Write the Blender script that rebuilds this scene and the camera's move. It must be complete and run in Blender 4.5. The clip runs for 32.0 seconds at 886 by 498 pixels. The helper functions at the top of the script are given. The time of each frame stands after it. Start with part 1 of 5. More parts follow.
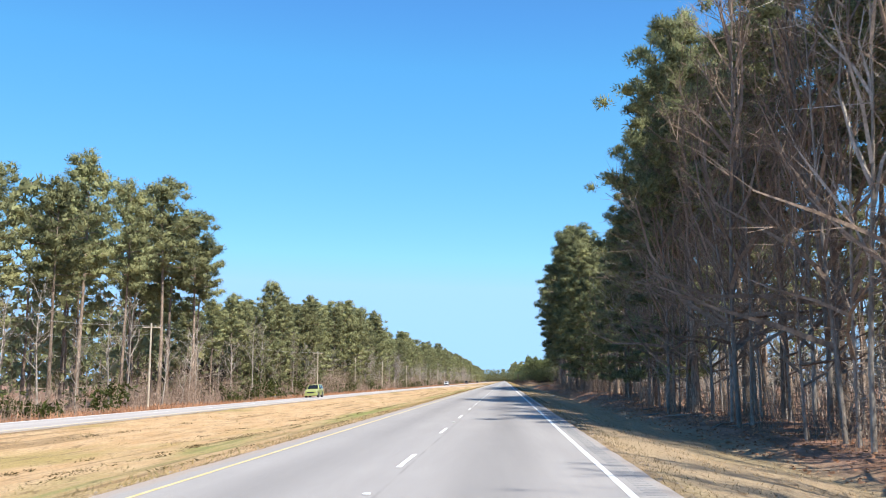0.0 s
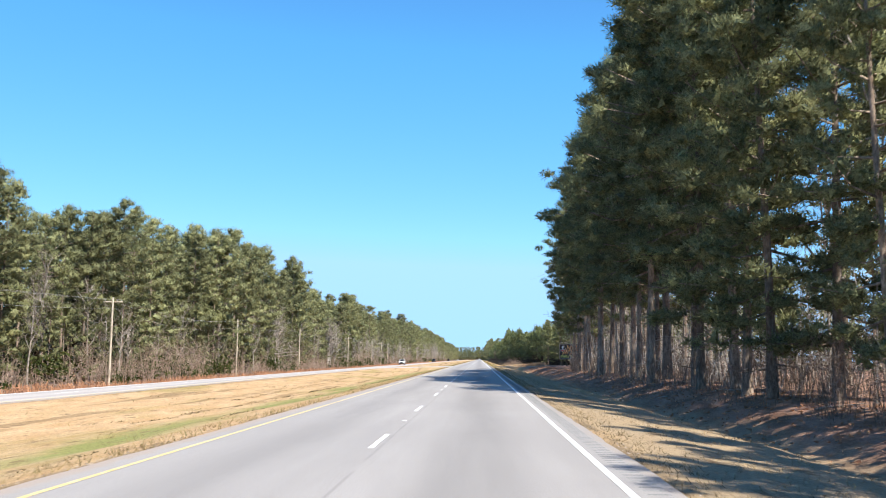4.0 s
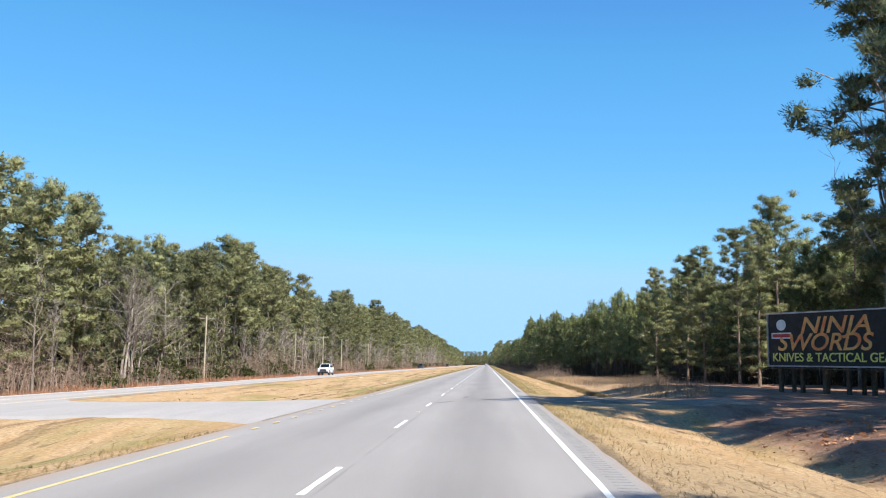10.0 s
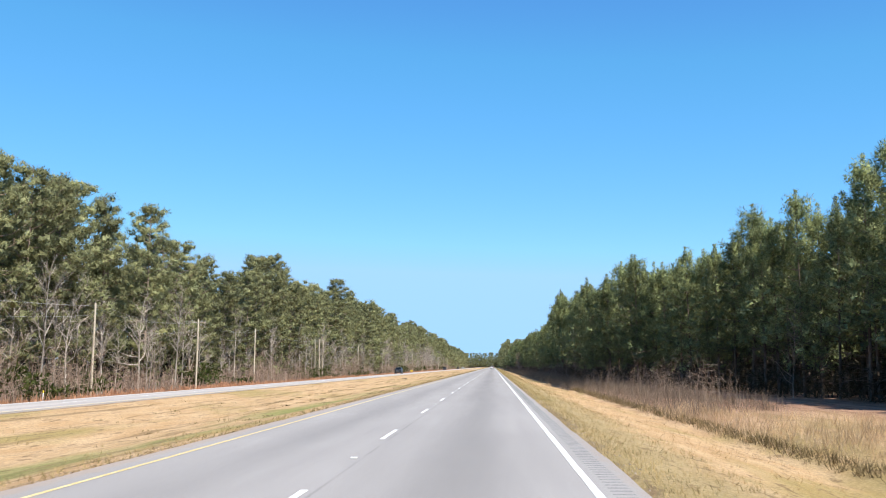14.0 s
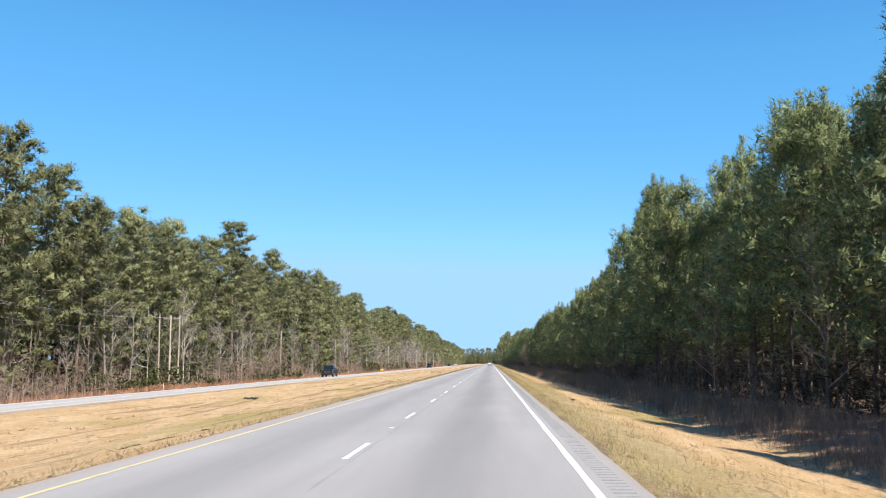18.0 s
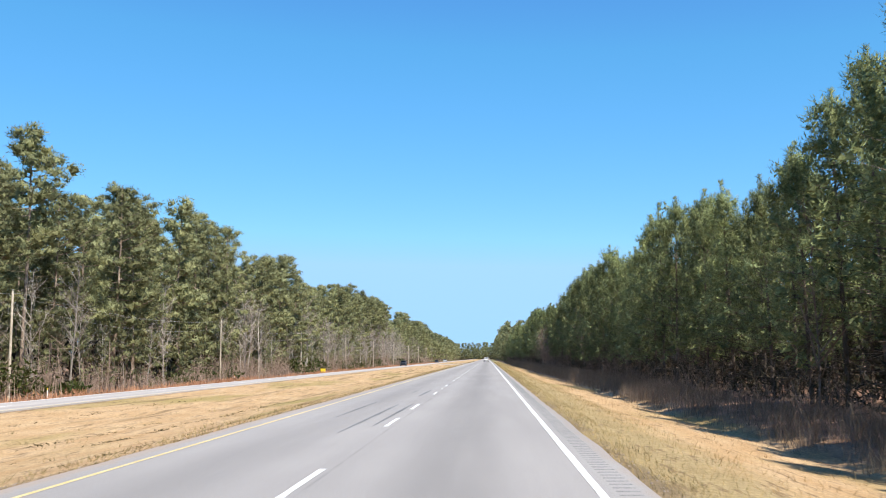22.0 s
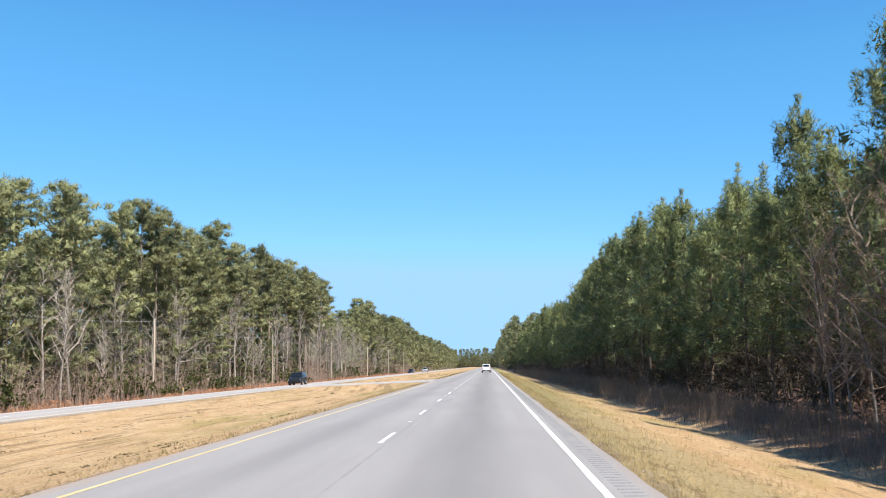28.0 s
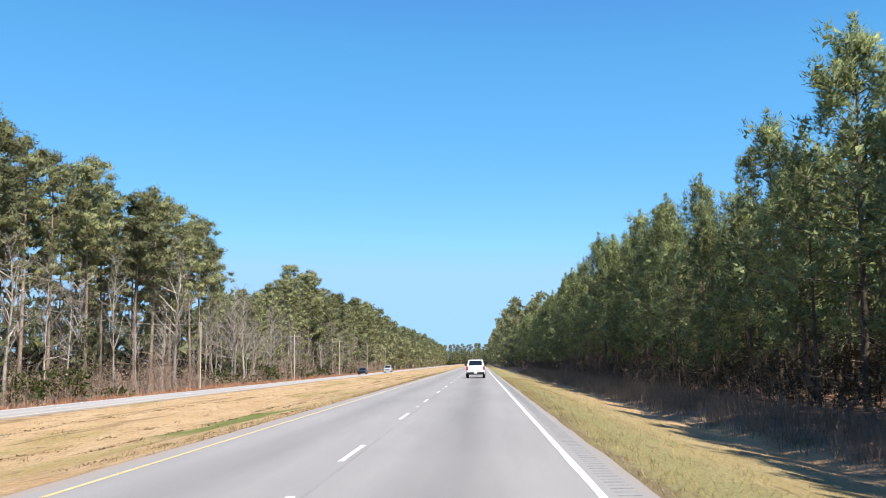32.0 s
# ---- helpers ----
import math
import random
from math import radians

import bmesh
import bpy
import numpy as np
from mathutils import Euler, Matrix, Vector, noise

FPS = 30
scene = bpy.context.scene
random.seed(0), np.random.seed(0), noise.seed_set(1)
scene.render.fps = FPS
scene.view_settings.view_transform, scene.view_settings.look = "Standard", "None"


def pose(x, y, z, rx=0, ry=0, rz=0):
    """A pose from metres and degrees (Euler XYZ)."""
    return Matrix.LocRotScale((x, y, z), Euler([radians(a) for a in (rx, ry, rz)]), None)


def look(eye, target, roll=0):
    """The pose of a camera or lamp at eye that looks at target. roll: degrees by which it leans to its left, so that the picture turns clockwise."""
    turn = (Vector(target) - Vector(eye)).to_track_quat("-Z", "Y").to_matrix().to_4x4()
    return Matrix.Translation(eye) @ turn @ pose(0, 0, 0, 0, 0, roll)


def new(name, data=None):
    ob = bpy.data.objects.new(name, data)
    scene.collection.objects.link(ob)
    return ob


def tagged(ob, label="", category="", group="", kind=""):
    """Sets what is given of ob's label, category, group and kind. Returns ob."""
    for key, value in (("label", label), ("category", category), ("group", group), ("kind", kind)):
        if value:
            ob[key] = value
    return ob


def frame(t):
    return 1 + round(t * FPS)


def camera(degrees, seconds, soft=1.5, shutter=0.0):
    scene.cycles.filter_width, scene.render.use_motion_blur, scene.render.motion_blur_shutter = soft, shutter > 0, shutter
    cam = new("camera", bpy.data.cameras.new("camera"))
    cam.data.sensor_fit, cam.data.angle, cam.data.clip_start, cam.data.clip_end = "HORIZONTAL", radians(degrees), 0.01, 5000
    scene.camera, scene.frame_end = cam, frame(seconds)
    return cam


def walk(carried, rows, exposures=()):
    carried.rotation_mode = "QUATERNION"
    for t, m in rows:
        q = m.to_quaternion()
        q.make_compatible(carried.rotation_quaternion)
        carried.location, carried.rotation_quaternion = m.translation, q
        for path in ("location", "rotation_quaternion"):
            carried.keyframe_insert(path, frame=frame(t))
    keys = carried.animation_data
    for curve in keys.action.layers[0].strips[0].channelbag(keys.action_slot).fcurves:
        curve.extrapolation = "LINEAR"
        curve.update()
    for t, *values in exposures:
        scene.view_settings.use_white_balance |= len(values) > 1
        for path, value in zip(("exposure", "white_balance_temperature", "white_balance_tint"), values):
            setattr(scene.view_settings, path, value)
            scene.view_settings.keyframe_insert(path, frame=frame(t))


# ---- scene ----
cam = camera(51.0, 32.0, 1.0, 0.1)
PATH = [
    (0.0, 2.086, 0.00, 1.683, 3.76, 8.06, -0.00),
    (0.5, 2.056, 13.52, 1.683, 3.50, 7.98, 0.01),
    (1.0, 2.024, 27.07, 1.683, 3.17, 7.83, 0.04),
    (1.5, 1.992, 40.66, 1.683, 2.85, 7.68, 0.07),
    (2.0, 1.965, 54.28, 1.683, 2.59, 7.56, 0.06),
    (2.5, 1.945, 67.93, 1.683, 2.45, 7.43, -0.09),
    (3.0, 1.942, 81.62, 1.683, 2.32, 7.24, -0.33),
    (3.5, 1.965, 95.34, 1.683, 2.19, 6.98, -0.49),
    (5.5, 2.269, 150.52, 1.683, 2.45, 6.27, -0.82),
    (6.0, 2.294, 164.39, 1.683, 2.69, 6.29, -0.58),
    (6.5, 2.296, 178.28, 1.683, 2.89, 6.36, -0.44),
    (7.0, 2.287, 192.20, 1.683, 3.06, 6.46, -0.42),
    (7.5, 2.274, 206.14, 1.683, 3.09, 6.64, -0.55),
    (8.0, 2.265, 220.11, 1.683, 3.04, 6.79, -0.64),
    (8.5, 2.265, 234.10, 1.683, 2.93, 6.94, -0.78),
    (9.0, 2.276, 248.12, 1.683, 2.80, 7.04, -0.88),
    (9.5, 2.301, 262.15, 1.683, 2.73, 7.04, -0.98),
    (10.0, 2.338, 276.20, 1.683, 2.68, 7.01, -0.96),
    (10.5, 2.381, 290.28, 1.683, 2.67, 6.97, -0.93),
    (11.0, 2.426, 304.37, 1.683, 2.67, 6.96, -0.82),
    (11.5, 2.466, 318.48, 1.683, 2.72, 7.00, -0.72),
    (12.0, 2.499, 332.61, 1.683, 2.82, 7.05, -0.55),
    (12.5, 2.523, 346.75, 1.683, 2.91, 7.09, -0.47),
    (13.0, 2.540, 360.91, 1.683, 2.96, 7.11, -0.41),
    (13.5, 2.550, 375.09, 1.683, 3.02, 7.14, -0.38),
    (14.0, 2.557, 389.27, 1.683, 3.05, 7.18, -0.30),
    (14.5, 2.563, 403.47, 1.683, 3.08, 7.18, -0.20),
    (16.5, 2.589, 460.38, 1.683, 2.71, 6.63, -0.23),
    (17.0, 2.591, 474.63, 1.683, 2.73, 6.68, -0.11),
    (17.5, 2.592, 488.89, 1.683, 2.82, 6.81, 0.04),
    (18.0, 2.591, 503.15, 1.683, 2.93, 6.97, 0.16),
    (18.5, 2.591, 517.42, 1.683, 3.03, 7.13, 0.24),
    (19.0, 2.591, 531.69, 1.683, 3.09, 7.23, 0.26),
    (19.5, 2.593, 545.97, 1.683, 3.14, 7.24, 0.29),
    (20.0, 2.595, 560.25, 1.683, 3.11, 7.16, 0.32),
    (20.5, 2.597, 574.53, 1.683, 3.05, 7.02, 0.34),
    (21.0, 2.596, 588.82, 1.683, 2.96, 6.86, 0.39),
    (21.5, 2.591, 603.10, 1.683, 2.85, 6.76, 0.48),
    (22.0, 2.579, 617.39, 1.683, 2.74, 6.71, 0.59),
    (22.5, 2.562, 631.67, 1.683, 2.67, 6.77, 0.53),
    (23.0, 2.543, 645.95, 1.683, 2.65, 6.88, 0.46),
    (23.5, 2.523, 660.23, 1.683, 2.64, 7.02, 0.47),
    (24.0, 2.505, 674.50, 1.683, 2.61, 7.12, 0.50),
    (24.5, 2.491, 688.77, 1.683, 2.57, 7.16, 0.55),
    (25.0, 2.481, 703.03, 1.683, 2.53, 7.14, 0.53),
    (25.5, 2.473, 717.28, 1.683, 2.51, 7.07, 0.52),
    (27.5, 2.455, 774.22, 1.683, 2.63, 7.18, 0.92),
    (28.0, 2.455, 788.43, 1.683, 2.77, 7.18, 0.90),
    (28.5, 2.457, 802.63, 1.683, 2.94, 7.15, 0.91),
    (29.0, 2.460, 816.81, 1.683, 3.06, 7.06, 0.94),
    (29.5, 2.463, 830.98, 1.683, 3.12, 6.94, 0.93),
    (30.0, 2.466, 845.14, 1.683, 3.01, 6.78, 0.88),
    (30.5, 2.469, 859.28, 1.683, 2.80, 6.60, 0.78),
    (31.0, 2.472, 873.40, 1.683, 2.57, 6.56, 0.66),
    (31.5, 2.475, 887.51, 1.683, 2.41, 6.70, 0.76),
    (32.0, 2.478, 901.60, 1.683, 2.29, 6.98, 0.99),
]
walk(cam, [(t, pose(x, y, z, 90 + pitch, roll, yaw)) for t, x, y, z, yaw, pitch, roll in PATH], [(0, 1.22), (5, 1.3), (8, 1.28), (10, 1.1), (32, 1.09)])

# ---- world, sun, exposure ----
SUN_AZ, SUN_EL = 139.0, 51.5            # degrees clockwise from the road's heading; above the horizon
_a, _e = radians(SUN_AZ), radians(SUN_EL)
sun_way = Vector((math.sin(_a) * math.cos(_e), math.cos(_a) * math.cos(_e), math.sin(_e)))
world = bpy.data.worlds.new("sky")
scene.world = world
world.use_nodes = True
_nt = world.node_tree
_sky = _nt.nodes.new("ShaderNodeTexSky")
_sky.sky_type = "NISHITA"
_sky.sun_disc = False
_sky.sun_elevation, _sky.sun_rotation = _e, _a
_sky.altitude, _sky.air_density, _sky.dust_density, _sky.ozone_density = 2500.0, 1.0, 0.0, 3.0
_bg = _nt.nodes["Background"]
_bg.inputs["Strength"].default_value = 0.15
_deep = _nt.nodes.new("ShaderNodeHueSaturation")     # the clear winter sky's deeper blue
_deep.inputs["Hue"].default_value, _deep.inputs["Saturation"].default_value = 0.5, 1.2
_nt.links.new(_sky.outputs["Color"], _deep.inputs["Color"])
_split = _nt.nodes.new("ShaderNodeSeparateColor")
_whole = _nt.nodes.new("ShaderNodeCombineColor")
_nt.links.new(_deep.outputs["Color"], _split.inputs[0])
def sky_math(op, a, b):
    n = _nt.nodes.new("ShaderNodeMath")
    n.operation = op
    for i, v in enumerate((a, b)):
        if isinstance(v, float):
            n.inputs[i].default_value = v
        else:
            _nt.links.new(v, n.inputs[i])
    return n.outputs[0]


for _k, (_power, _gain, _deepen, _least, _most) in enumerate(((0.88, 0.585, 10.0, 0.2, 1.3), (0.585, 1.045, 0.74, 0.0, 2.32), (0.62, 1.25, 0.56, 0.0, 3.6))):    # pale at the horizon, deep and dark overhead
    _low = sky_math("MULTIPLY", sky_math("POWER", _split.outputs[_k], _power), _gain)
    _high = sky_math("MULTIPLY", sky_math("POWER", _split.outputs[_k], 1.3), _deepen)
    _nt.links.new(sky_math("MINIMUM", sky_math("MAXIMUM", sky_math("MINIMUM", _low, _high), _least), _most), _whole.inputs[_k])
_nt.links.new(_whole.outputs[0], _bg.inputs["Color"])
_sl = bpy.data.lights.new("sun", "SUN")
_sl.energy, _sl.angle, _sl.color = 3.55, radians(0.5), (1.0, 0.94, 0.84)
sun = new("sun", _sl)
sun.matrix_world = look(sun_way * 200, (0, 0, 0))

rng = np.random.default_rng(11)

# ---- materials ----


def nodes_of(name):
    m = bpy.data.materials.new(name)
    m.use_nodes = True
    nt = m.node_tree
    return m, nt, nt.nodes["Principled BSDF"]


def node(nt, kind, **values):
    n = nt.nodes.new(kind)
    for k, v in values.items():
        n.inputs[k.replace("_", " ")].default_value = v
    return n


def noise_tex(nt, vec, scale, detail=4.0, rough=0.6):
    n = node(nt, "ShaderNodeTexNoise", Scale=scale, Detail=detail, Roughness=rough)
    nt.links.new(vec, n.inputs["Vector"])
    return n.outputs["Fac"]


def calc(nt, op, a, b=0.0, clamp=False):
    n = nt.nodes.new("ShaderNodeMath")
    n.operation, n.use_clamp = op, clamp
    for i, v in enumerate((a, b)):
        if isinstance(v, (int, float)):
            n.inputs[i].default_value = v
        else:
            nt.links.new(v, n.inputs[i])
    return n.outputs[0]


def ramp(nt, v, lo, hi, a=0.0, b=1.0):
    n = nt.nodes.new("ShaderNodeMapRange")
    n.interpolation_type = "SMOOTHSTEP"
    nt.links.new(v, n.inputs["Value"])
    for k, x in zip(("From Min", "From Max", "To Min", "To Max"), (lo, hi, a, b)):
        n.inputs[k].default_value = x
    return n.outputs["Result"]


def blend(nt, fac, a, b, mode="MIX"):
    n = nt.nodes.new("ShaderNodeMix")
    n.data_type, n.blend_type = "RGBA", mode
    if isinstance(fac, (int, float)):
        n.inputs[0].default_value = fac
    else:
        nt.links.new(fac, n.inputs[0])
    for i, v in ((6, a), (7, b)):
        if isinstance(v, tuple):
            n.inputs[i].default_value = (*v, 1)
        else:
            nt.links.new(v, n.inputs[i])
    return n.outputs[2]


def grey(nt, v):
    n = nt.nodes.new("ShaderNodeCombineColor")
    for i in range(3):
        nt.links.new(v, n.inputs[i])
    return n.outputs[0]


def coords(nt, stretch=(1, 1, 1)):
    tc = nt.nodes.new("ShaderNodeTexCoord")
    mp = nt.nodes.new("ShaderNodeMapping")
    mp.inputs["Scale"].default_value = stretch
    nt.links.new(tc.outputs["Object"], mp.inputs["Vector"])
    return mp.outputs["Vector"], tc.outputs["Object"]


def surface(name, a, b, scale=2.0, fine=30.0, amount=0.35, rough=0.8, bump=0.3, depth=0.02, stretch=(1, 1, 1), vary=0.0, metal=0.0, spec=0.3):
    """Two colours mixed by a coarse noise, darkened and lifted by a fine one."""
    m, nt, p = nodes_of(name)
    vec, _ = coords(nt, stretch)
    coarse = ramp(nt, noise_tex(nt, vec, scale), 0.35, 0.65)
    grain = noise_tex(nt, vec, fine, 3.0)
    col = blend(nt, coarse, a, b)
    shade = ramp(nt, grain, 0.25, 0.75, 1 - amount, 1 + amount)
    if vary:
        info = nt.nodes.new("ShaderNodeObjectInfo")
        shade = calc(nt, "MULTIPLY", shade, ramp(nt, info.outputs["Random"], 0, 1, 1 - vary, 1 + vary))
    col = blend(nt, 1.0, col, grey(nt, shade), "MULTIPLY")
    nt.links.new(col, p.inputs["Base Color"])
    p.inputs["Roughness"].default_value = rough
    p.inputs["Metallic"].default_value = metal
    p.inputs["Specular IOR Level"].default_value = spec
    if bump:
        bn = node(nt, "ShaderNodeBump", Strength=bump, Distance=depth)
        nt.links.new(grain, bn.inputs["Height"])
        nt.links.new(bn.outputs[0], p.inputs["Normal"])
    return m


def foliage(name, a, b, vary=0.25, through_light=0.3, rough=0.55, grain=0.0):
    """Needles or leaves: each piece its own tone, some light passing through; grain: the streaky tone of bundled needles."""
    m, nt, p = nodes_of(name)
    geo = nt.nodes.new("ShaderNodeNewGeometry")
    info = nt.nodes.new("ShaderNodeObjectInfo")
    vec, _ = coords(nt)
    col = blend(nt, geo.outputs["Random Per Island"], a, b)
    shade = ramp(nt, info.outputs["Random"], 0, 1, 1 - vary, 1 + vary)
    shade = calc(nt, "MULTIPLY", shade, ramp(nt, noise_tex(nt, vec, 0.5, 2.0), 0.3, 0.7, 0.7, 1.3))
    if grain:
        shade = calc(nt, "MULTIPLY", shade, ramp(nt, noise_tex(nt, vec, 7.0, 3.0, 0.7), 0.3, 0.7, 1 - grain, 1 + grain))
        warm = ramp(nt, noise_tex(nt, vec, 0.35, 2.0), 0.45, 0.7, 0.0, 0.45)
        col = blend(nt, warm, col, tuple(min(1.0, v) for v in (b[0] * 1.08, b[1] * 0.98, b[2] * 0.8)))
    col = blend(nt, 1.0, col, grey(nt, shade), "MULTIPLY")
    nt.links.new(col, p.inputs["Base Color"])
    p.inputs["Roughness"].default_value = rough
    p.inputs["Specular IOR Level"].default_value = 0.12
    tr = nt.nodes.new("ShaderNodeBsdfTranslucent")
    nt.links.new(col, tr.inputs["Color"])
    mx = nt.nodes.new("ShaderNodeMixShader")
    mx.inputs[0].default_value = through_light
    nt.links.new(p.outputs[0], mx.inputs[1])
    nt.links.new(tr.outputs[0], mx.inputs[2])
    nt.links.new(mx.outputs[0], nt.nodes["Material Output"].inputs["Surface"])
    return m


def asphalt_material(name, light, streak_x, seam_x):
    """Weathered grey asphalt: aggregate, long stains, an oil streak down each lane, the paving seam."""
    m, nt, p = nodes_of(name)
    vec, raw = coords(nt)
    lng, _ = coords(nt, (1, 0.06, 1))
    xyz = nt.nodes.new("ShaderNodeSeparateXYZ")
    nt.links.new(raw, xyz.inputs[0])
    x = xyz.outputs["X"]
    wob = calc(nt, "MULTIPLY", calc(nt, "SUBTRACT", noise_tex(nt, lng, 0.6, 2.0), 0.5), 0.5)
    col = blend(nt, ramp(nt, noise_tex(nt, lng, 1.1, 5.0), 0.3, 0.7), tuple(c * 0.93 for c in light), tuple(c * 1.06 for c in light))
    col = blend(nt, ramp(nt, noise_tex(nt, vec, 0.12, 3.0), 0.35, 0.7, 0.0, 0.5), col, tuple(c * 0.88 for c in light))
    for sx, strength, half in streak_x:
        near = ramp(nt, calc(nt, "ABSOLUTE", calc(nt, "SUBTRACT", calc(nt, "ADD", x, wob), sx)), 0.0, half, strength, 0.0)
        near = calc(nt, "MULTIPLY", near, ramp(nt, noise_tex(nt, lng, 0.8, 4.0), 0.2, 0.7, 0.55, 1.0))
        col = blend(nt, near, col, tuple(c * 0.45 for c in light))
    if streak_x and seam_x:
        edge_w = calc(nt, "ADD", x, calc(nt, "MULTIPLY", calc(nt, "SUBTRACT", noise_tex(nt, vec, 1.6, 4.0), 0.5), 0.5))
        dust = calc(nt, "MAXIMUM", ramp(nt, edge_w, -3.86, -3.55, 0.75, 0.0), ramp(nt, edge_w, 4.42, 4.62, 0.0, 0.45))
        col = blend(nt, dust, col, (0.36, 0.285, 0.23))
    for sx in seam_x:
        near = ramp(nt, calc(nt, "ABSOLUTE", calc(nt, "SUBTRACT", calc(nt, "ADD", x, calc(nt, "MULTIPLY", wob, 0.12)), sx)), 0.0, 0.05, 0.3, 0.0)
        near = calc(nt, "MULTIPLY", near, ramp(nt, noise_tex(nt, vec, 0.35, 3.0), 0.35, 0.6))
        col = blend(nt, near, col, tuple(c * 0.3 for c in light))
    grain = noise_tex(nt, vec, 45.0, 4.0, 0.7)
    col = blend(nt, 1.0, col, grey(nt, ramp(nt, grain, 0.25, 0.75, 0.78, 1.2)), "MULTIPLY")
    nt.links.new(col, p.inputs["Base Color"])
    p.inputs["Roughness"].default_value = 0.82
    p.inputs["Specular IOR Level"].default_value = 0.3
    bn = node(nt, "ShaderNodeBump", Strength=0.35, Distance=0.006)
    nt.links.new(grain, bn.inputs["Height"])
    nt.links.new(bn.outputs[0], p.inputs["Normal"])
    return m


def ground_material():
    """Dormant tan grass with olive patches and bare soil; leaf litter under the woods."""
    m, nt, p = nodes_of("dormant_grass")
    vec, raw = coords(nt)
    lng, _ = coords(nt, (1, 0.22, 1))
    xyz = nt.nodes.new("ShaderNodeSeparateXYZ")
    nt.links.new(raw, xyz.inputs[0])
    x, y = xyz.outputs["X"], xyz.outputs["Y"]
    big = noise_tex(nt, lng, 0.22, 4.0)
    mid = noise_tex(nt, lng, 1.3, 5.0)
    fine = noise_tex(nt, vec, 9.0, 6.0, 0.75)
    edge = noise_tex(nt, vec, 0.5, 4.0)
    col = blend(nt, ramp(nt, mid, 0.3, 0.7), (0.45, 0.29, 0.148), (0.54, 0.38, 0.22))
    col = blend(nt, ramp(nt, big, 0.5, 0.68, 0.0, 0.75), col, (0.3, 0.24, 0.085))
    # greener strip beside the right shoulder and along the near side of the median
    wob = calc(nt, "MULTIPLY", calc(nt, "SUBTRACT", edge, 0.5), 3.0)
    xw = calc(nt, "ADD", x, wob)
    strip = calc(nt, "MULTIPLY", ramp(nt, xw, 3.6, 4.8), ramp(nt, xw, 6.0, 8.0, 1.0, 0.0))
    strip = calc(nt, "MULTIPLY", strip, calc(nt, "ADD", ramp(nt, y, 285.0, 330.0, 0.12, 0.5), ramp(nt, y, 780.0, 920.0, 0.0, 0.25)))
    col = blend(nt, strip, col, (0.245, 0.225, 0.105))
    # duller verge colour beside the near wood: its shade is partly painted in
    shade_tint = calc(nt, "MULTIPLY", ramp(nt, xw, 4.2, 5.2, 0.0, 0.7), ramp(nt, y, 285.0, 300.0, 1.0, 0.0))
    col = blend(nt, shade_tint, col, (0.33, 0.26, 0.175))
    late = calc(nt, "MULTIPLY", ramp(nt, y, 800.0, 890.0, 0.0, 0.55), calc(nt, "MULTIPLY", ramp(nt, xw, 4.2, 5.0), ramp(nt, xw, 8.5, 10.5, 1.0, 0.0)))
    col = blend(nt, late, col, (0.25, 0.235, 0.1))
    # mower ruts: long dark lines in the median
    rut, _ = coords(nt, (1, 0.035, 1))
    lines = calc(nt, "MULTIPLY", ramp(nt, noise_tex(nt, rut, 1.1, 3.0, 0.55), 0.57, 0.64), ramp(nt, x, -5.6, -4.8, 1.0, 0.0))
    col = blend(nt, calc(nt, "MULTIPLY", lines, 0.6), col, (0.2, 0.135, 0.07))
    swale = calc(nt, "MULTIPLY", ramp(nt, xw, -10.5, -8.5), ramp(nt, xw, -7.5, -5.5, 1.0, 0.0))
    early = ramp(nt, y, 420.0, 560.0, 0.75, 0.12)
    col = blend(nt, calc(nt, "MULTIPLY", calc(nt, "MULTIPLY", swale, early), ramp(nt, big, 0.35, 0.6)), col, (0.2, 0.24, 0.07))
    fresh = calc(nt, "MULTIPLY", ramp(nt, calc(nt, "ABSOLUTE", calc(nt, "SUBTRACT", xw, -8.3)), 0.8, 1.7, 0.85, 0.0), ramp(nt, calc(nt, "ABSOLUTE", calc(nt, "SUBTRACT", y, 944.0)), 7.0, 11.0, 1.0, 0.0))
    col = blend(nt, fresh, col, (0.12, 0.17, 0.035))
    # scuffed soil along the pavement edges
    for sx, half in ((-4.15, 0.5), (4.8, 0.35), (-19.2, 0.4)):
        near = ramp(nt, calc(nt, "ABSOLUTE", calc(nt, "SUBTRACT", calc(nt, "ADD", x, calc(nt, "MULTIPLY", wob, 0.25)), sx)), 0.05, half, 0.8, 0.0)
        col = blend(nt, calc(nt, "MULTIPLY", near, ramp(nt, mid, 0.35, 0.6)), col, (0.2, 0.145, 0.09))
    # darker thatch ridges
    col = blend(nt, ramp(nt, noise_tex(nt, lng, 2.6, 4.0, 0.7), 0.55, 0.66, 0.0, 0.7), col, (0.18, 0.115, 0.06))
    # leaf litter and soil under the trees
    litter = blend(nt, ramp(nt, mid, 0.35, 0.65), (0.2, 0.115, 0.075), (0.36, 0.215, 0.15))
    right = ramp(nt, xw, 10.8, 12.8)
    left = ramp(nt, xw, -33.5, -30.5, 1.0, 0.0)
    straw = calc(nt, "MULTIPLY", calc(nt, "MULTIPLY", ramp(nt, y, 332.0, 345.0), ramp(nt, y, 424.0, 444.0, 1.0, 0.0)), ramp(nt, xw, 17.0, 22.0, 1.0, 0.0))
    right = calc(nt, "MULTIPLY", right, calc(nt, "SUBTRACT", 1.0, calc(nt, "MULTIPLY", straw, 0.8)))
    col = blend(nt, calc(nt, "MAXIMUM", right, left), col, litter)
    col = blend(nt, 1.0, col, grey(nt, ramp(nt, fine, 0.22, 0.78, 0.6, 1.35)), "MULTIPLY")
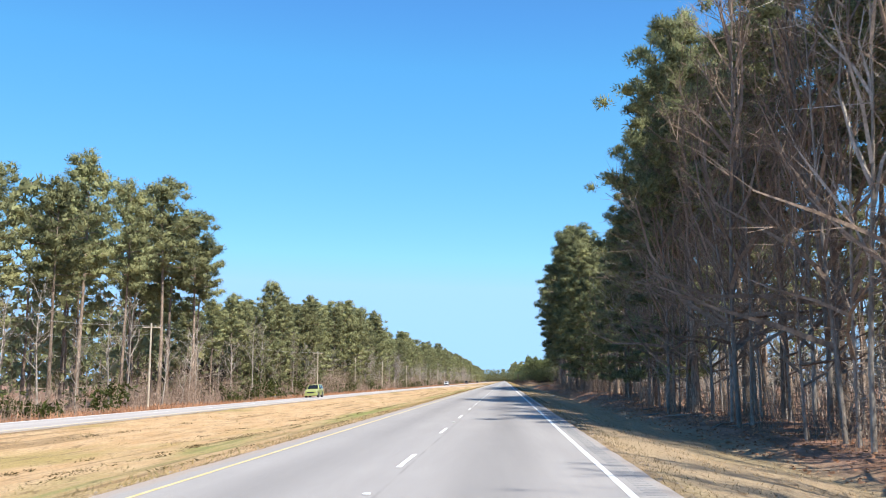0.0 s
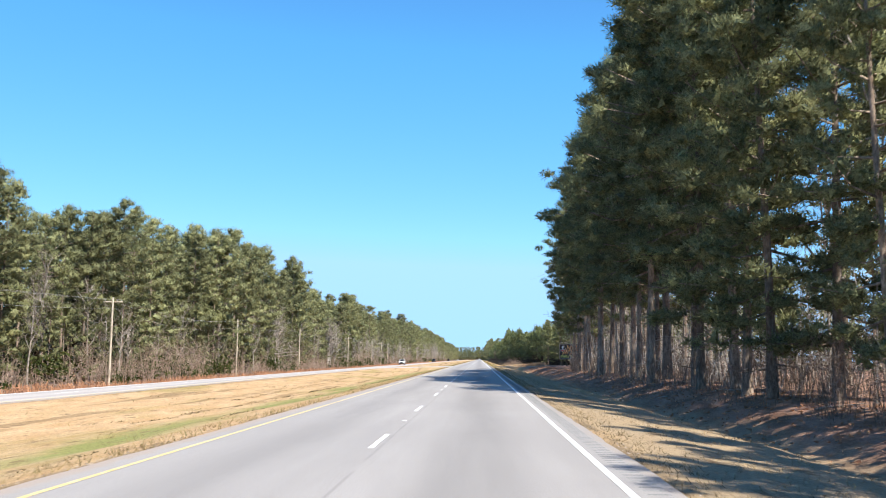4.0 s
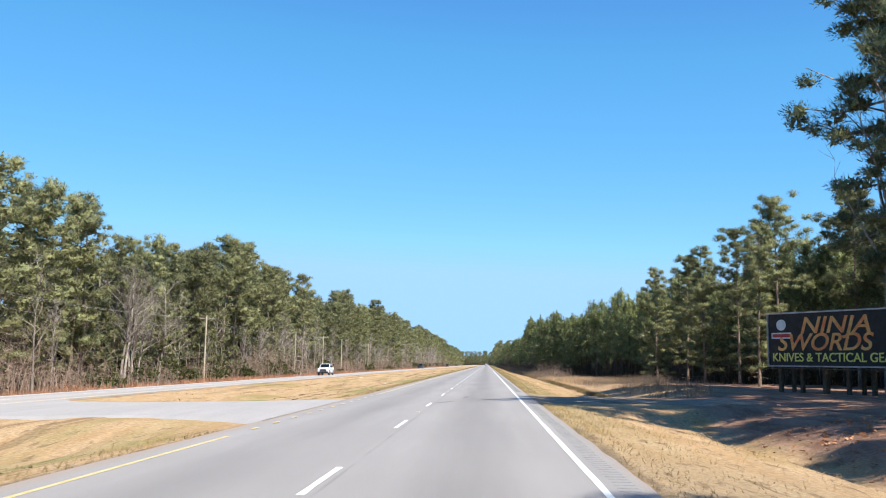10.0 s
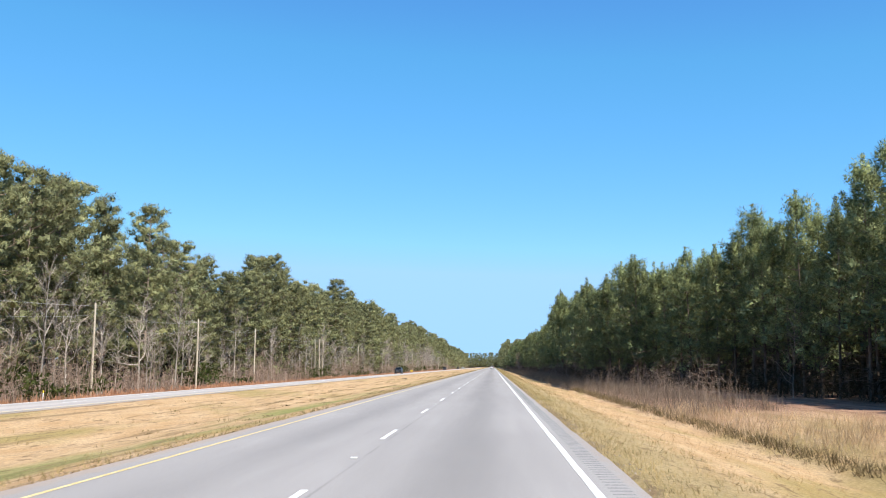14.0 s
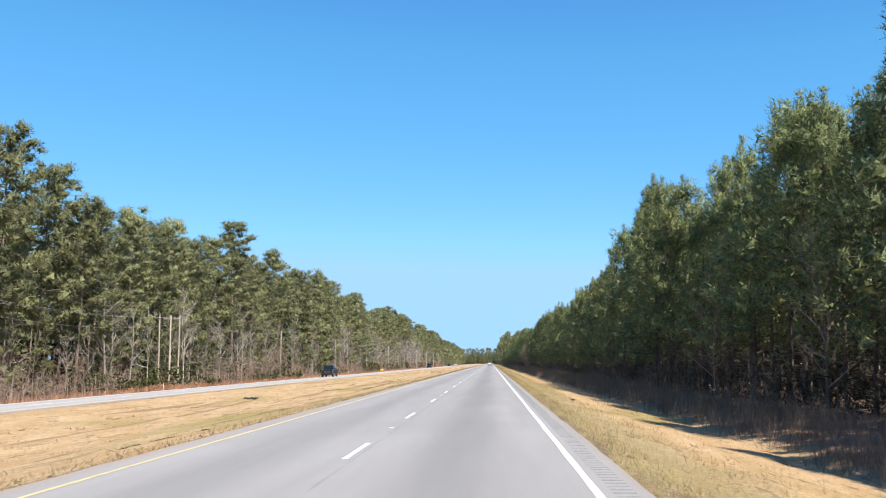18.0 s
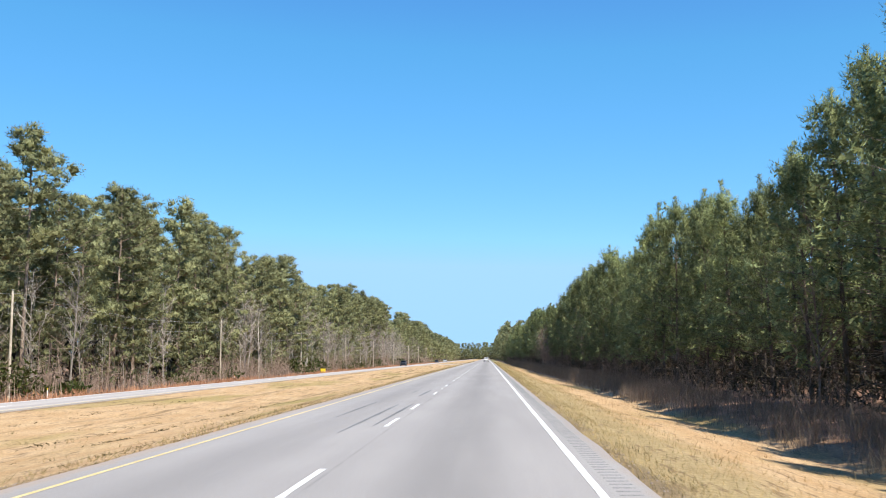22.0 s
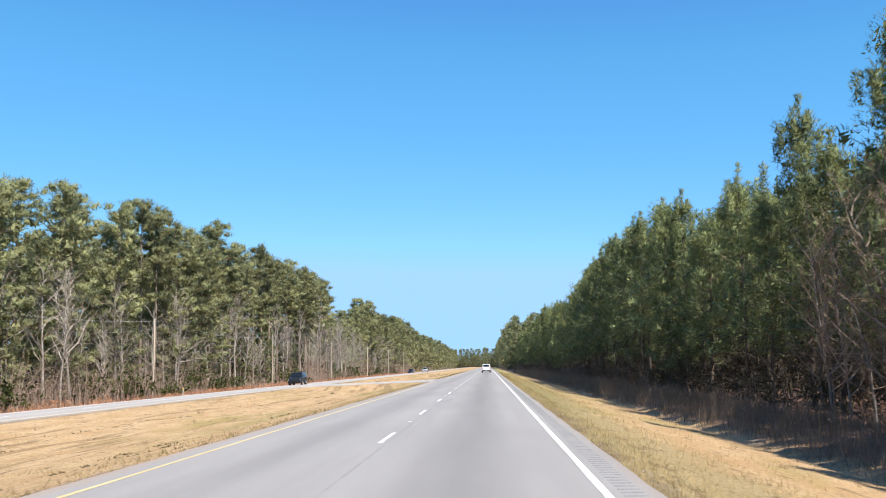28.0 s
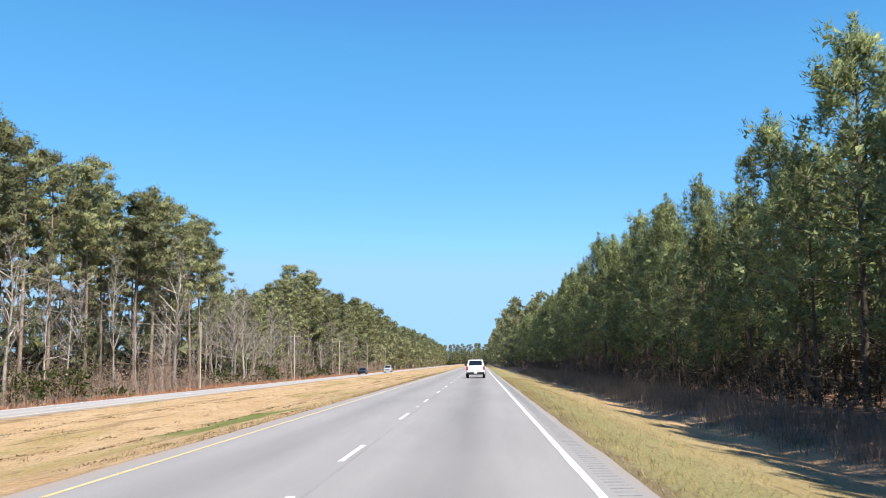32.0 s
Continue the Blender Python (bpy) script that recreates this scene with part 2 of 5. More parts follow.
    nt.links.new(col, p.inputs["Base Color"])
    p.inputs["Roughness"].default_value = 0.95
    p.inputs["Specular IOR Level"].default_value = 0.15
    bn = node(nt, "ShaderNodeBump", Strength=0.6, Distance=0.08)
    nt.links.new(calc(nt, "ADD", fine, mid), bn.inputs["Height"])
    nt.links.new(bn.outputs[0], p.inputs["Normal"])
    return m


def glass_dark():
    m, nt, p = nodes_of("tinted_glass")
    p.inputs["Base Color"].default_value = (0.012, 0.015, 0.018, 1)
    p.inputs["Roughness"].default_value = 0.06
    p.inputs["Specular IOR Level"].default_value = 0.6
    return m


GROUND = ground_material()
ASPHALT = asphalt_material("weathered_asphalt", (0.333, 0.313, 0.298), ((1.95, 0.5, 1.3), (-1.75, 0.35, 1.1)), (0.16,))
ASPHALT_OPP = asphalt_material("old_asphalt", (0.46, 0.42, 0.39), ((-25.0, 0.3, 1.0), (-21.4, 0.3, 1.0)), ())
DIRT_DRIVE = surface("dirt_drive", (0.2, 0.155, 0.115), (0.33, 0.265, 0.2), 0.8, 14.0, 0.4, 0.95, 0.5, 0.04)
ASPHALT_SIDE = asphalt_material("side_asphalt", (0.42, 0.395, 0.375), (), ())
WHITE_PAINT = surface("white_road_paint", (0.74, 0.74, 0.73), (0.83, 0.83, 0.81), 3.0, 50.0, 0.14, 0.6, 0.2, 0.003)
YELLOW_PAINT = surface("yellow_road_paint", (0.66, 0.49, 0.2), (0.72, 0.58, 0.3), 3.0, 50.0, 0.18, 0.6, 0.2, 0.003)
TAR = surface("rubber_streak", (0.14, 0.14, 0.14), (0.22, 0.215, 0.21), 3.0, 30.0, 0.4, 0.7, 0.1, 0.002)
BARK_PINE = surface("pine_bark", (0.17, 0.125, 0.095), (0.32, 0.25, 0.195), 1.2, 9.0, 0.45, 0.9, 0.8, 0.04, (1, 1, 0.35), 0.2)
BARK_YOUNG = surface("young_pine_bark", (0.09, 0.07, 0.055), (0.18, 0.14, 0.11), 1.2, 9.0, 0.45, 0.9, 0.5, 0.03, (1, 1, 0.35), 0.2)
BARK_GREY = surface("grey_bark", (0.18, 0.155, 0.135), (0.33, 0.3, 0.27), 1.0, 12.0, 0.35, 0.9, 0.5, 0.02, (1, 1, 0.3), 0.25)
TWIGS_PALE = surface("pale_sapling_bark", (0.25, 0.22, 0.19), (0.42, 0.375, 0.33), 0.6, 5.0, 0.3, 0.9, 0.0, vary=0.2)
BRANCH_PALE = surface("pale_branches", (0.25, 0.21, 0.175), (0.43, 0.38, 0.33), 0.6, 5.0, 0.3, 0.9, 0.0, vary=0.3)
BARK_PALE = surface("pale_bark", (0.26, 0.225, 0.19), (0.43, 0.39, 0.34), 1.0, 12.0, 0.35, 0.9, 0.5, 0.02, (1, 1, 0.3), 0.25)
GRAVEL = surface("pale_gravel", (0.24, 0.19, 0.15), (0.4, 0.33, 0.27), 4.0, 40.0, 0.3, 0.9, 0.0)
TWIGS = surface("bare_twigs", (0.2, 0.145, 0.11), (0.33, 0.25, 0.195), 0.6, 5.0, 0.3, 0.9, 0.0, vary=0.2)
NEEDLES = foliage("pine_needles", (0.205, 0.218, 0.11), (0.285, 0.292, 0.15), 0.28, 0.42, 0.6, 0.4)
NEEDLES_DARK = foliage("deep_pine_needles", (0.16, 0.18, 0.095), (0.28, 0.29, 0.145), 0.22, 0.42, 0.6, 0.45)
NEEDLES_YOUNG = foliage("young_pine_needles", (0.145, 0.186, 0.094), (0.295, 0.325, 0.142), 0.25, 0.34, 0.6, 0.4)
# near-black: the shade inside the woods is put into this colour
SHADE_BRUSH = foliage("shade_toned_brush", (0.035, 0.035, 0.022), (0.08, 0.065, 0.045), 0.2, 0.2)
SHRUB_LEAF = foliage("evergreen_shrub_leaves", (0.05, 0.075, 0.02), (0.12, 0.13, 0.04))
DRY_GRASS = foliage("dry_grass", (0.4, 0.265, 0.125), (0.52, 0.37, 0.2), 0.1, 0.25, 0.8)
OLIVE_GRASS = foliage("half_green_grass", (0.24, 0.21, 0.1), (0.48, 0.345, 0.165), 0.1, 0.25, 0.8)
SEDGE = foliage("russet_broomsedge", (0.38, 0.19, 0.11), (0.52, 0.3, 0.18), 0.1, 0.25, 0.8)
# ruts and ragged edges; also paints the shaded verge and ditch line
RUT_SHADE_GRASS = foliage("rut_and_shade_grass", (0.12, 0.09, 0.05), (0.24, 0.18, 0.09), 0.1, 0.2, 0.9)
STRAW = foliage("straw", (0.56, 0.4, 0.24), (0.68, 0.51, 0.33), 0.1, 0.45, 0.8)
WEEDS = foliage("grey_dead_weeds", (0.15, 0.115, 0.085), (0.26, 0.2, 0.15), 0.1, 0.2, 0.9)
POLE_WOOD = surface("weathered_pole_wood", (0.4, 0.34, 0.26), (0.57, 0.5, 0.4), 1.5, 14.0, 0.3, 0.9, 0.4, 0.01, (1, 1, 0.15), 0.15)
WIRE = surface("aluminium_wire", (0.36, 0.36, 0.34), (0.46, 0.46, 0.44), 3.0, 20.0, 0.1, 0.5, 0.0)
PORCELAIN = surface("grey_porcelain", (0.3, 0.3, 0.3), (0.42, 0.42, 0.41), 6.0, 30.0, 0.1, 0.3, 0.0)
STEEL = surface("galvanised_steel", (0.38, 0.38, 0.39), (0.5, 0.5, 0.5), 3.0, 30.0, 0.15, 0.5, 0.1, 0.003, metal=0.6)
RUBBER = surface("black_rubber", (0.02, 0.02, 0.02), (0.035, 0.035, 0.035), 6.0, 40.0, 0.2, 0.85, 0.1, 0.003)
BLACK_TRIM = surface("black_plastic_trim", (0.018, 0.018, 0.019), (0.03, 0.03, 0.03), 6.0, 60.0, 0.15, 0.5, 0.0)
CHROME = surface("bright_metal", (0.55, 0.55, 0.56), (0.65, 0.65, 0.65), 4.0, 30.0, 0.1, 0.25, 0.0, metal=0.9)
LAMP_CLEAR = surface("clear_lamp", (0.6, 0.6, 0.58), (0.75, 0.75, 0.72), 8.0, 30.0, 0.1, 0.15, 0.0)
LAMP_RED = surface("red_lamp", (0.35, 0.015, 0.012), (0.45, 0.03, 0.02), 8.0, 30.0, 0.1, 0.2, 0.0)
GLASS = glass_dark()


def car_paint(name, c):
    m = surface(name, c, tuple(min(1, v * 1.06 + 0.004) for v in c), 1.2, 90.0, 0.05, 0.3, 0.0, spec=0.3)
    m.node_tree.nodes["Principled BSDF"].inputs["Coat Weight"].default_value = 0.25
    return m


PAINT_WHITE = car_paint("white_car_paint", (0.78, 0.78, 0.78))
PAINT_BLACK = car_paint("black_car_paint", (0.012, 0.014, 0.018))
PAINT_LIME = car_paint("lime_car_paint", (0.3, 0.32, 0.11))
PAINT_SILVER = car_paint("silver_car_paint", (0.42, 0.43, 0.44))
BOX_YELLOW = surface("yellow_enamel", (0.78, 0.52, 0.02), (0.84, 0.6, 0.05), 3.0, 30.0, 0.1, 0.45, 0.1, 0.003)
SIGN_BLACK = surface("black_sign_vinyl", (0.02, 0.02, 0.02), (0.035, 0.033, 0.032), 2.0, 20.0, 0.2, 0.5, 0.1, 0.003)
SIGN_ORANGE = surface("orange_sign_vinyl", (0.82, 0.24, 0.08), (0.88, 0.5, 0.16), 0.9, 20.0, 0.15, 0.5, 0.0)
SIGN_YELLOW = surface("yellow_sign_vinyl", (0.82, 0.74, 0.16), (0.86, 0.8, 0.25), 2.0, 20.0, 0.1, 0.5, 0.0)
SIGN_WHITE = surface("white_sign_vinyl", (0.7, 0.7, 0.68), (0.78, 0.78, 0.76), 2.0, 20.0, 0.1, 0.5, 0.0)
SIGN_RED = surface("red_sign_vinyl", (0.5, 0.05, 0.04), (0.56, 0.08, 0.06), 2.0, 20.0, 0.1, 0.5, 0.0)
RUSTY = surface("creosoted_timber", (0.09, 0.065, 0.045), (0.17, 0.125, 0.09), 2.0, 20.0, 0.3, 0.9, 0.3, 0.01, (1, 1, 0.2))
PAPER = surface("white_litter", (0.7, 0.7, 0.68), (0.8, 0.8, 0.78), 8.0, 40.0, 0.1, 0.7, 0.2, 0.01)

# ---- mesh helpers ----


def tri_mesh(name, V, T, material, smooth=False, normals=None):
    """A mesh from vertex and triangle arrays."""
    V, T = np.asarray(V, np.float32), np.asarray(T, np.int32)
    me = bpy.data.meshes.new(name)
    me.vertices.add(len(V))
    me.vertices.foreach_set("co", V.ravel())
    me.loops.add(T.size)
    me.loops.foreach_set("vertex_index", T.ravel())
    me.polygons.add(len(T))
    me.polygons.foreach_set("loop_start", np.arange(0, T.size, 3, dtype=np.int32))
    me.polygons.foreach_set("use_smooth", np.full(len(T), smooth))
    me.update(calc_edges=True)
    me.materials.append(material)
    if normals is not None:
        me.polygons.foreach_set("use_smooth", np.ones(len(T), dtype=bool))
        me.normals_split_custom_set_from_vertices(normals)
    return me


def join(pieces):
    """One (V, T) from several."""
    Vs, Ts, n = [], [], 0
    for V, T in pieces:
        Vs.append(V)
        Ts.append(np.asarray(T) + n)
        n += len(V)
    return np.concatenate(Vs), np.concatenate(Ts)


def child(name, mesh, parent, label="", m=None):
    ob = new(name, mesh)
    ob.parent = parent
    if m is not None:
        ob.matrix_local = m
    return tagged(ob, label)


def part(name, bm, material, parent, label="", smooth=False):
    me = bpy.data.meshes.new(name)
    bm.to_mesh(me)
    bm.free()
    me.materials.append(material)
    if smooth:
        me.polygons.foreach_set("use_smooth", np.ones(len(me.polygons), bool))
    return child(name, me, parent, label)


def unit(a):
    return a / np.maximum(np.linalg.norm(a, axis=-1, keepdims=True), 1e-9)


def tube(points, radii, sides=6):
    P, n = np.asarray(points, float), len(points)
    d = unit(np.gradient(P, axis=0))
    ref = np.where(np.abs(d[:, 2:3]) > 0.9, [[1.0, 0, 0]], [[0, 0, 1.0]])
    u = unit(np.cross(d, ref))
    v = np.cross(d, u)
    a = np.arange(sides) * 2 * math.pi / sides
    ring = P[:, None] + np.asarray(radii, float)[:, None, None] * (np.cos(a)[None, :, None] * u[:, None] + np.sin(a)[None, :, None] * v[:, None])
    i, j = np.meshgrid(np.arange(n - 1), np.arange(sides), indexing="ij")
    k = (j + 1) % sides
    A, B, C, D = i * sides + j, i * sides + k, (i + 1) * sides + k, (i + 1) * sides + j
    T = np.concatenate([np.stack([A, B, C], -1).reshape(-1, 3), np.stack([A, C, D], -1).reshape(-1, 3)])
    return ring.reshape(-1, 3), T


def sprays(g, c, axis, n, length, width, spread, face=None):
    """n thin blades at every centre, along its axis, like a bottle brush; face: the way their flat sides tend to look."""
    c, axis = np.repeat(c, n, 0), np.repeat(unit(axis), n, 0)
    m = len(c)
    d = unit(axis + spread * unit(g.normal(size=(m, 3))))
    base = c + axis * (g.random((m, 1)) * 0.9 - 0.35) * length
    flat = g.normal(size=(m, 3)) if face is None else np.repeat(unit(face), n, 0) + 0.35 * g.normal(size=(m, 3))
    side = unit(np.cross(d, flat)) * (width / 2) * g.uniform(0.7, 1.3, (m, 1))
    tip = base + d * length * g.uniform(0.65, 1.25, (m, 1))
    V = np.stack([base - side, base + side, tip], 1).reshape(-1, 3)
    return V, np.arange(3 * m).reshape(-1, 3)


def bm_box(bm, size, at=(0, 0, 0), bevel=0.0, turn=None):
    m = Matrix.Translation(at) @ (turn.to_4x4() if turn else Matrix()) @ Matrix.Diagonal((*size, 1))
    r = bmesh.ops.create_cube(bm, size=1, matrix=m)
    if bevel:
        es = list({e for v in r["verts"] for e in v.link_edges})
        bmesh.ops.bevel(bm, geom=es, offset=bevel, segments=2, affect="EDGES", profile=0.5)
    return bm


def bm_rod(bm, a, b, r1, r2, seg=10):
    a, b = Vector(a), Vector(b)
    d = b - a
    m = Matrix.Translation((a + b) / 2) @ d.to_track_quat("Z", "Y").to_matrix().to_4x4()
    bmesh.ops.create_cone(bm, cap_ends=True, segments=seg, radius1=r1, radius2=r2, depth=d.length, matrix=m)
    return bm


# ---- the lie of the land ----
PROFILE_X = (-3000, -80, -48, -40, -33, -29, -27.3, -27, -19.5, -19.2, -15, -11.5, -8, -5, -4.1, -3.95, 4.65, 4.85, 6.5, 9.5, 11, 13, 16, 40, 3000)
PROFILE_Z = (-2, -2, -2.1, -2, -1.6, -1.15, -0.88, -0.86, -0.6, -0.54, -0.85, -1.0, -0.72, -0.2, -0.05, -0.1, -0.1, -0.05, -0.25, -0.8, -1.05, -0.65, -0.4, -0.3, 0)
BANK_X, BANK_Z = (4.85, 6.5, 9.0, 9.9, 11.2, 12.9, 14.4, 17, 40, 3000), (-0.05, -0.15, -0.4, -0.65, -1.1, -0.35, 0.1, 0.28, 0.3, 0.3)
CROSS_1, CROSS_2, DRIVE = (303.5, 321.5), (896.0, 915.0), (319.0, 331.0)


def window(y, lo, hi, soft=5.0):
    t = np.clip(np.minimum(y - lo + soft, hi + soft - y) / soft, 0, 1)
    return t * t * (3 - 2 * t)


def land(x, y):
    x, y = np.asarray(x, float), np.asarray(y, float)
    z = np.interp(x, PROFILE_X, PROFILE_Z)
    w = np.maximum(window(y, *CROSS_1), window(y, *CROSS_2))
    flat = np.interp(x, (-19.5, -3.95), (-0.56, -0.08))
    z = np.where((x < -3.95) & (x > -19.5), z * (1 - w) + np.maximum(z, flat) * w, z)
    w = window(y, *DRIVE, 4.0)
    z = np.where(x > 4.7, z * (1 - w) + np.maximum(z, -0.12) * w, z)
    w = window(y, 296, 372, 14) * np.clip((x - 13) / 5, 0, 1)
    z = z * (1 - w) + 0.1 * w
    w = window(y, 110, 298, 24) * np.clip((x - 4.85) / 0.5, 0, 1)
    z = z * (1 - w) + np.interp(x, BANK_X, BANK_Z) * w
    rough = 0.05 * (np.sin(0.9 * x + 1.7 * np.sin(0.31 * y)) * np.sin(0.43 * y + 0.8 * np.sin(0.7 * x)) + 0.6 * np.sin(2.3 * x + 0.5 * y) * np.sin(1.1 * y))
    off = (np.clip((x - 5.2) / 3, 0, 1) + np.clip((-5.0 - x) / 3, 0, 1) * np.clip((x + 18.5) / 2, 0, 1) + np.clip((-29 - x) / 4, 0, 1)) * np.where(np.abs(x) < 120, 1, 0)
    return z + rough * off


def grid_mesh(name, xs, ys, height, material):
    X, Y = np.meshgrid(xs, ys)
    V = np.stack([X, Y, height(X, Y)], -1).reshape(-1, 3)
    nx, ny = len(xs), len(ys)
    i, j = np.meshgrid(np.arange(ny - 1), np.arange(nx - 1), indexing="ij")
    A = i * nx + j
    T = np.concatenate([np.stack([A, A + 1, A + nx + 1], -1).reshape(-1, 3), np.stack([A, A + nx + 1, A + nx], -1).reshape(-1, 3)])
    return tri_mesh(name, V, T, material, True)


gx = np.unique(np.concatenate([np.array([-3000, -900, -300, -120, 120, 300, 900, 3000.0]), np.arange(-90, -30, 5.0), np.arange(-30, 20, 0.8), np.arange(20, 90, 5.0), PROFILE_X]))
gy = np.concatenate([[-3000, -900, -300, -120], np.arange(-60, 1010, 2.2), np.arange(1012, 1400, 8.0), np.arange(1420, 2400, 60.0), [3000, 4800]])
ground = tagged(new("ground", grid_mesh("ground", gx, gy, land, GROUND)), "gently rolling verge of tan dormant grass and leaf litter", "ground", kind="structure")


def slab(name, x0, z0, x1, z1, y0, y1, material, step, wander=0.03, thick=0.12, cols=6):
    """A paved strip with slightly ragged long edges and real thickness."""
    ys = np.arange(y0, y1 + step, step)
    a = x0 + wander * (rng.random(len(ys)) - 0.5) * 2
    b = x1 + wander * (rng.random(len(ys)) - 0.5) * 2
    f = np.linspace(0, 1, cols)
    X = a[:, None] * (1 - f) + b[:, None] * f
    Z = np.interp(X, (x0, x1), (z0, z1))
    X = np.concatenate([a[:, None], X, b[:, None]], 1)
    Z = np.concatenate([Z[:, :1] - thick, Z, Z[:, -1:] - thick], 1)
    Y = np.repeat(ys[:, None], cols + 2, 1)
    n = cols + 2
    i, j = np.meshgrid(np.arange(len(ys) - 1), np.arange(n - 1), indexing="ij")
    A = i * n + j
    T = np.concatenate([np.stack([A, A + 1, A + n + 1], -1).reshape(-1, 3), np.stack([A, A + n + 1, A + n], -1).reshape(-1, 3)])
    return new(name, tri_mesh(name, np.stack([X, Y, Z], -1).reshape(-1, 3), T, material))


road = tagged(slab("road", -3.95, 0, 4.65, 0, -60, 2250, ASPHALT, 1.3), "weathered light grey asphalt carriageway with two lanes", "road", kind="structure")
road_opposite = tagged(slab("road_opposite", -27, -0.75, -19.5, -0.5, -60, 2250, ASPHALT_OPP, 1.5), "pale asphalt carriageway beyond the grass median", "road", kind="structure")


def apron(name, x0, x1, y0, y1, near, far, side, back, lift, label, material=None):
    """A paved opening that widens where it meets the carriageways: near and far corners at x1, side and back ones at x0."""
    n, k = 40, 14
    X = np.linspace(x0, x1, n)
    lo = y0 - near * np.exp(-(x1 - X) / 3.2) - side * np.exp(-(X - x0) / 2.2)
    hi = y1 + far * np.exp(-(x1 - X) / 3.5) + back * np.exp(-(X - x0) / 3.0)
    g = np.linspace(0, 1, k)
    Y = lo[:, None] * (1 - g) + hi[:, None] * g
    XX = np.repeat(X[:, None], k, 1)
    Z = lift(XX)
    Z[:, 0] -= 0.2
    Z[:, -1] -= 0.2
    i, j = np.meshgrid(np.arange(n - 1), np.arange(k - 1), indexing="ij")
    A = i * k + j
    T = np.concatenate([np.stack([A, A + k, A + k + 1], -1).reshape(-1, 3), np.stack([A, A + k + 1, A + 1], -1).reshape(-1, 3)])
    return tagged(new(name, tri_mesh(name, np.stack([XX, Y, Z], -1).reshape(-1, 3), T, material or ASPHALT_SIDE)), label, "road", kind="structure")


med = lambda X: np.interp(X, (-19.5, -3.95), (-0.49, 0.012))
apron("pavement_1", -19.55, -3.9, 306.2, 317.8, 5.4, 1.6, 4.0, 8.0, med, "paved crossover through the grass median")
apron("pavement_2", -19.55, -3.9, 900.0, 906.5, 8.4, 4.5, 4.0, 12.0, med, "paved crossover through the grass median")
apron("pavement_3", 4.6, 15.5, 321.5, 329.0, 0.0, 0.0, 2.2, 2.2, lambda X: np.where(X < 5.0, 0.008, land(X, 325 + 0 * X) + 0.05), "short dirt side drive beside the shoulder", DIRT_DRIVE)

# ---- road markings ----


def strip_mesh(name, x, half, y0, y1, z, material, step=1.6, wear=0.004):
    ys = np.arange(y0, y1 + step * 0.5, step)
    a = x - half + wear * rng.normal(size=len(ys))
    b = x + half + wear * rng.normal(size=len(ys))
    V = np.concatenate([np.stack([a, ys, np.full(len(ys), z)], -1), np.stack([b, ys, np.full(len(ys), z)], -1)])
    n = len(ys)
    A = np.arange(n - 1)
    T = np.concatenate([np.stack([A, A + n, A + n + 1], -1), np.stack([A, A + n + 1, A + 1], -1)])
    return tri_mesh(name, V, T, material)


tagged(child("edge_line_white", strip_mesh("edge_line_white", 3.956, 0.06, -60, 2240, 0.004, WHITE_PAINT), road), "solid white edge line")
for y0, y1 in ((-60, 297.0), (326.0, 890.6), (914.0, 2240)):
    tagged(child("edge_line_yellow", strip_mesh("edge_line_yellow", -3.363, 0.045, y0, y1, 0.004, YELLOW_PAINT), road), "solid yellow edge line")
short = strip_mesh("yellow_dash", 0, 0.05, 0, 0.66, 0.016, YELLOW_PAINT, 0.55)
for y0 in [*np.arange(299.0, 325.5, 2.35), 912.6]:
    child("yellow_dash", short, road, m=Matrix.Translation((-3.363, y0, 0)))
# the yellow line turns into the second crossover
f = np.linspace(0, 1, 20)
ax = -3.363 - 9.0 * f ** 1.6
ay = 900.35 - 8.4 * np.exp((ax + 3.9) / 3.2)
nx, ny = -np.gradient(ay), np.gradient(ax)
q = 0.036 / np.hypot(nx, ny)
az = np.where(ax < -3.9, med(ax), 0.004) + 0.008
V = np.concatenate([np.stack([ax - nx * q, ay - ny * q, az], -1), np.stack([ax + nx * q, ay + ny * q, az], -1)])
A = np.arange(19)
child("edge_line_turn", tri_mesh("edge_line_turn", V, np.concatenate([np.stack([A, A + 20, A + 21], -1), np.stack([A, A + 21, A + 1], -1)]), YELLOW_PAINT), road, "yellow line curving into the crossover")
dash = strip_mesh("lane_dash", 0, 0.06, 0, 3.2, 0.004, WHITE_PAINT, 0.8, 0.006)
PHASE_Y = (0, 45, 100, 130, 180, 260, 300, 380, 490, 550, 640, 645, 690, 720, 810, 930)
PHASE = (6.5, 5.9, 4.6, 4.9, 6.85, 7.3, 8.1, 8.8, 8.1, 6.95, 6.95, 2.7, 3.8, 3.9, 4.8, 3.5)
marker_base = bmesh.new()
bm_box(marker_base, (0.12, 0.1, 0.022), (0, 0, 0.011), 0.008)
marker_mesh = bpy.data.meshes.new("pavement_marker")
marker_base.to_mesh(marker_mesh)
marker_base.free()
marker_mesh.materials.append(SIGN_WHITE)
for k in range(-2, 108):
    y = 12.192 * k + float(np.interp(12.192 * k, PHASE_Y, PHASE))
    child("lane_dash", dash, road, m=Matrix.Translation((0, y, 0)))
    if k % 2 == 0:
        child("pavement_marker", marker_mesh, road, m=Matrix.Translation((0.02, y + 7.6, 0.003)))
far_dashes = [(np.array([[-.06, y, .004], [.06, y, .004], [.06, y + 3.2, .004], [-.06, y + 3.2, .004]]), np.array([[0, 1, 2], [0, 2, 3]])) for y in np.arange(1322, 2240, 12.192)]
tagged(child("far_lane_dashes", tri_mesh("far_lane_dashes", *join(far_dashes), WHITE_PAINT), road), kind="stuff")
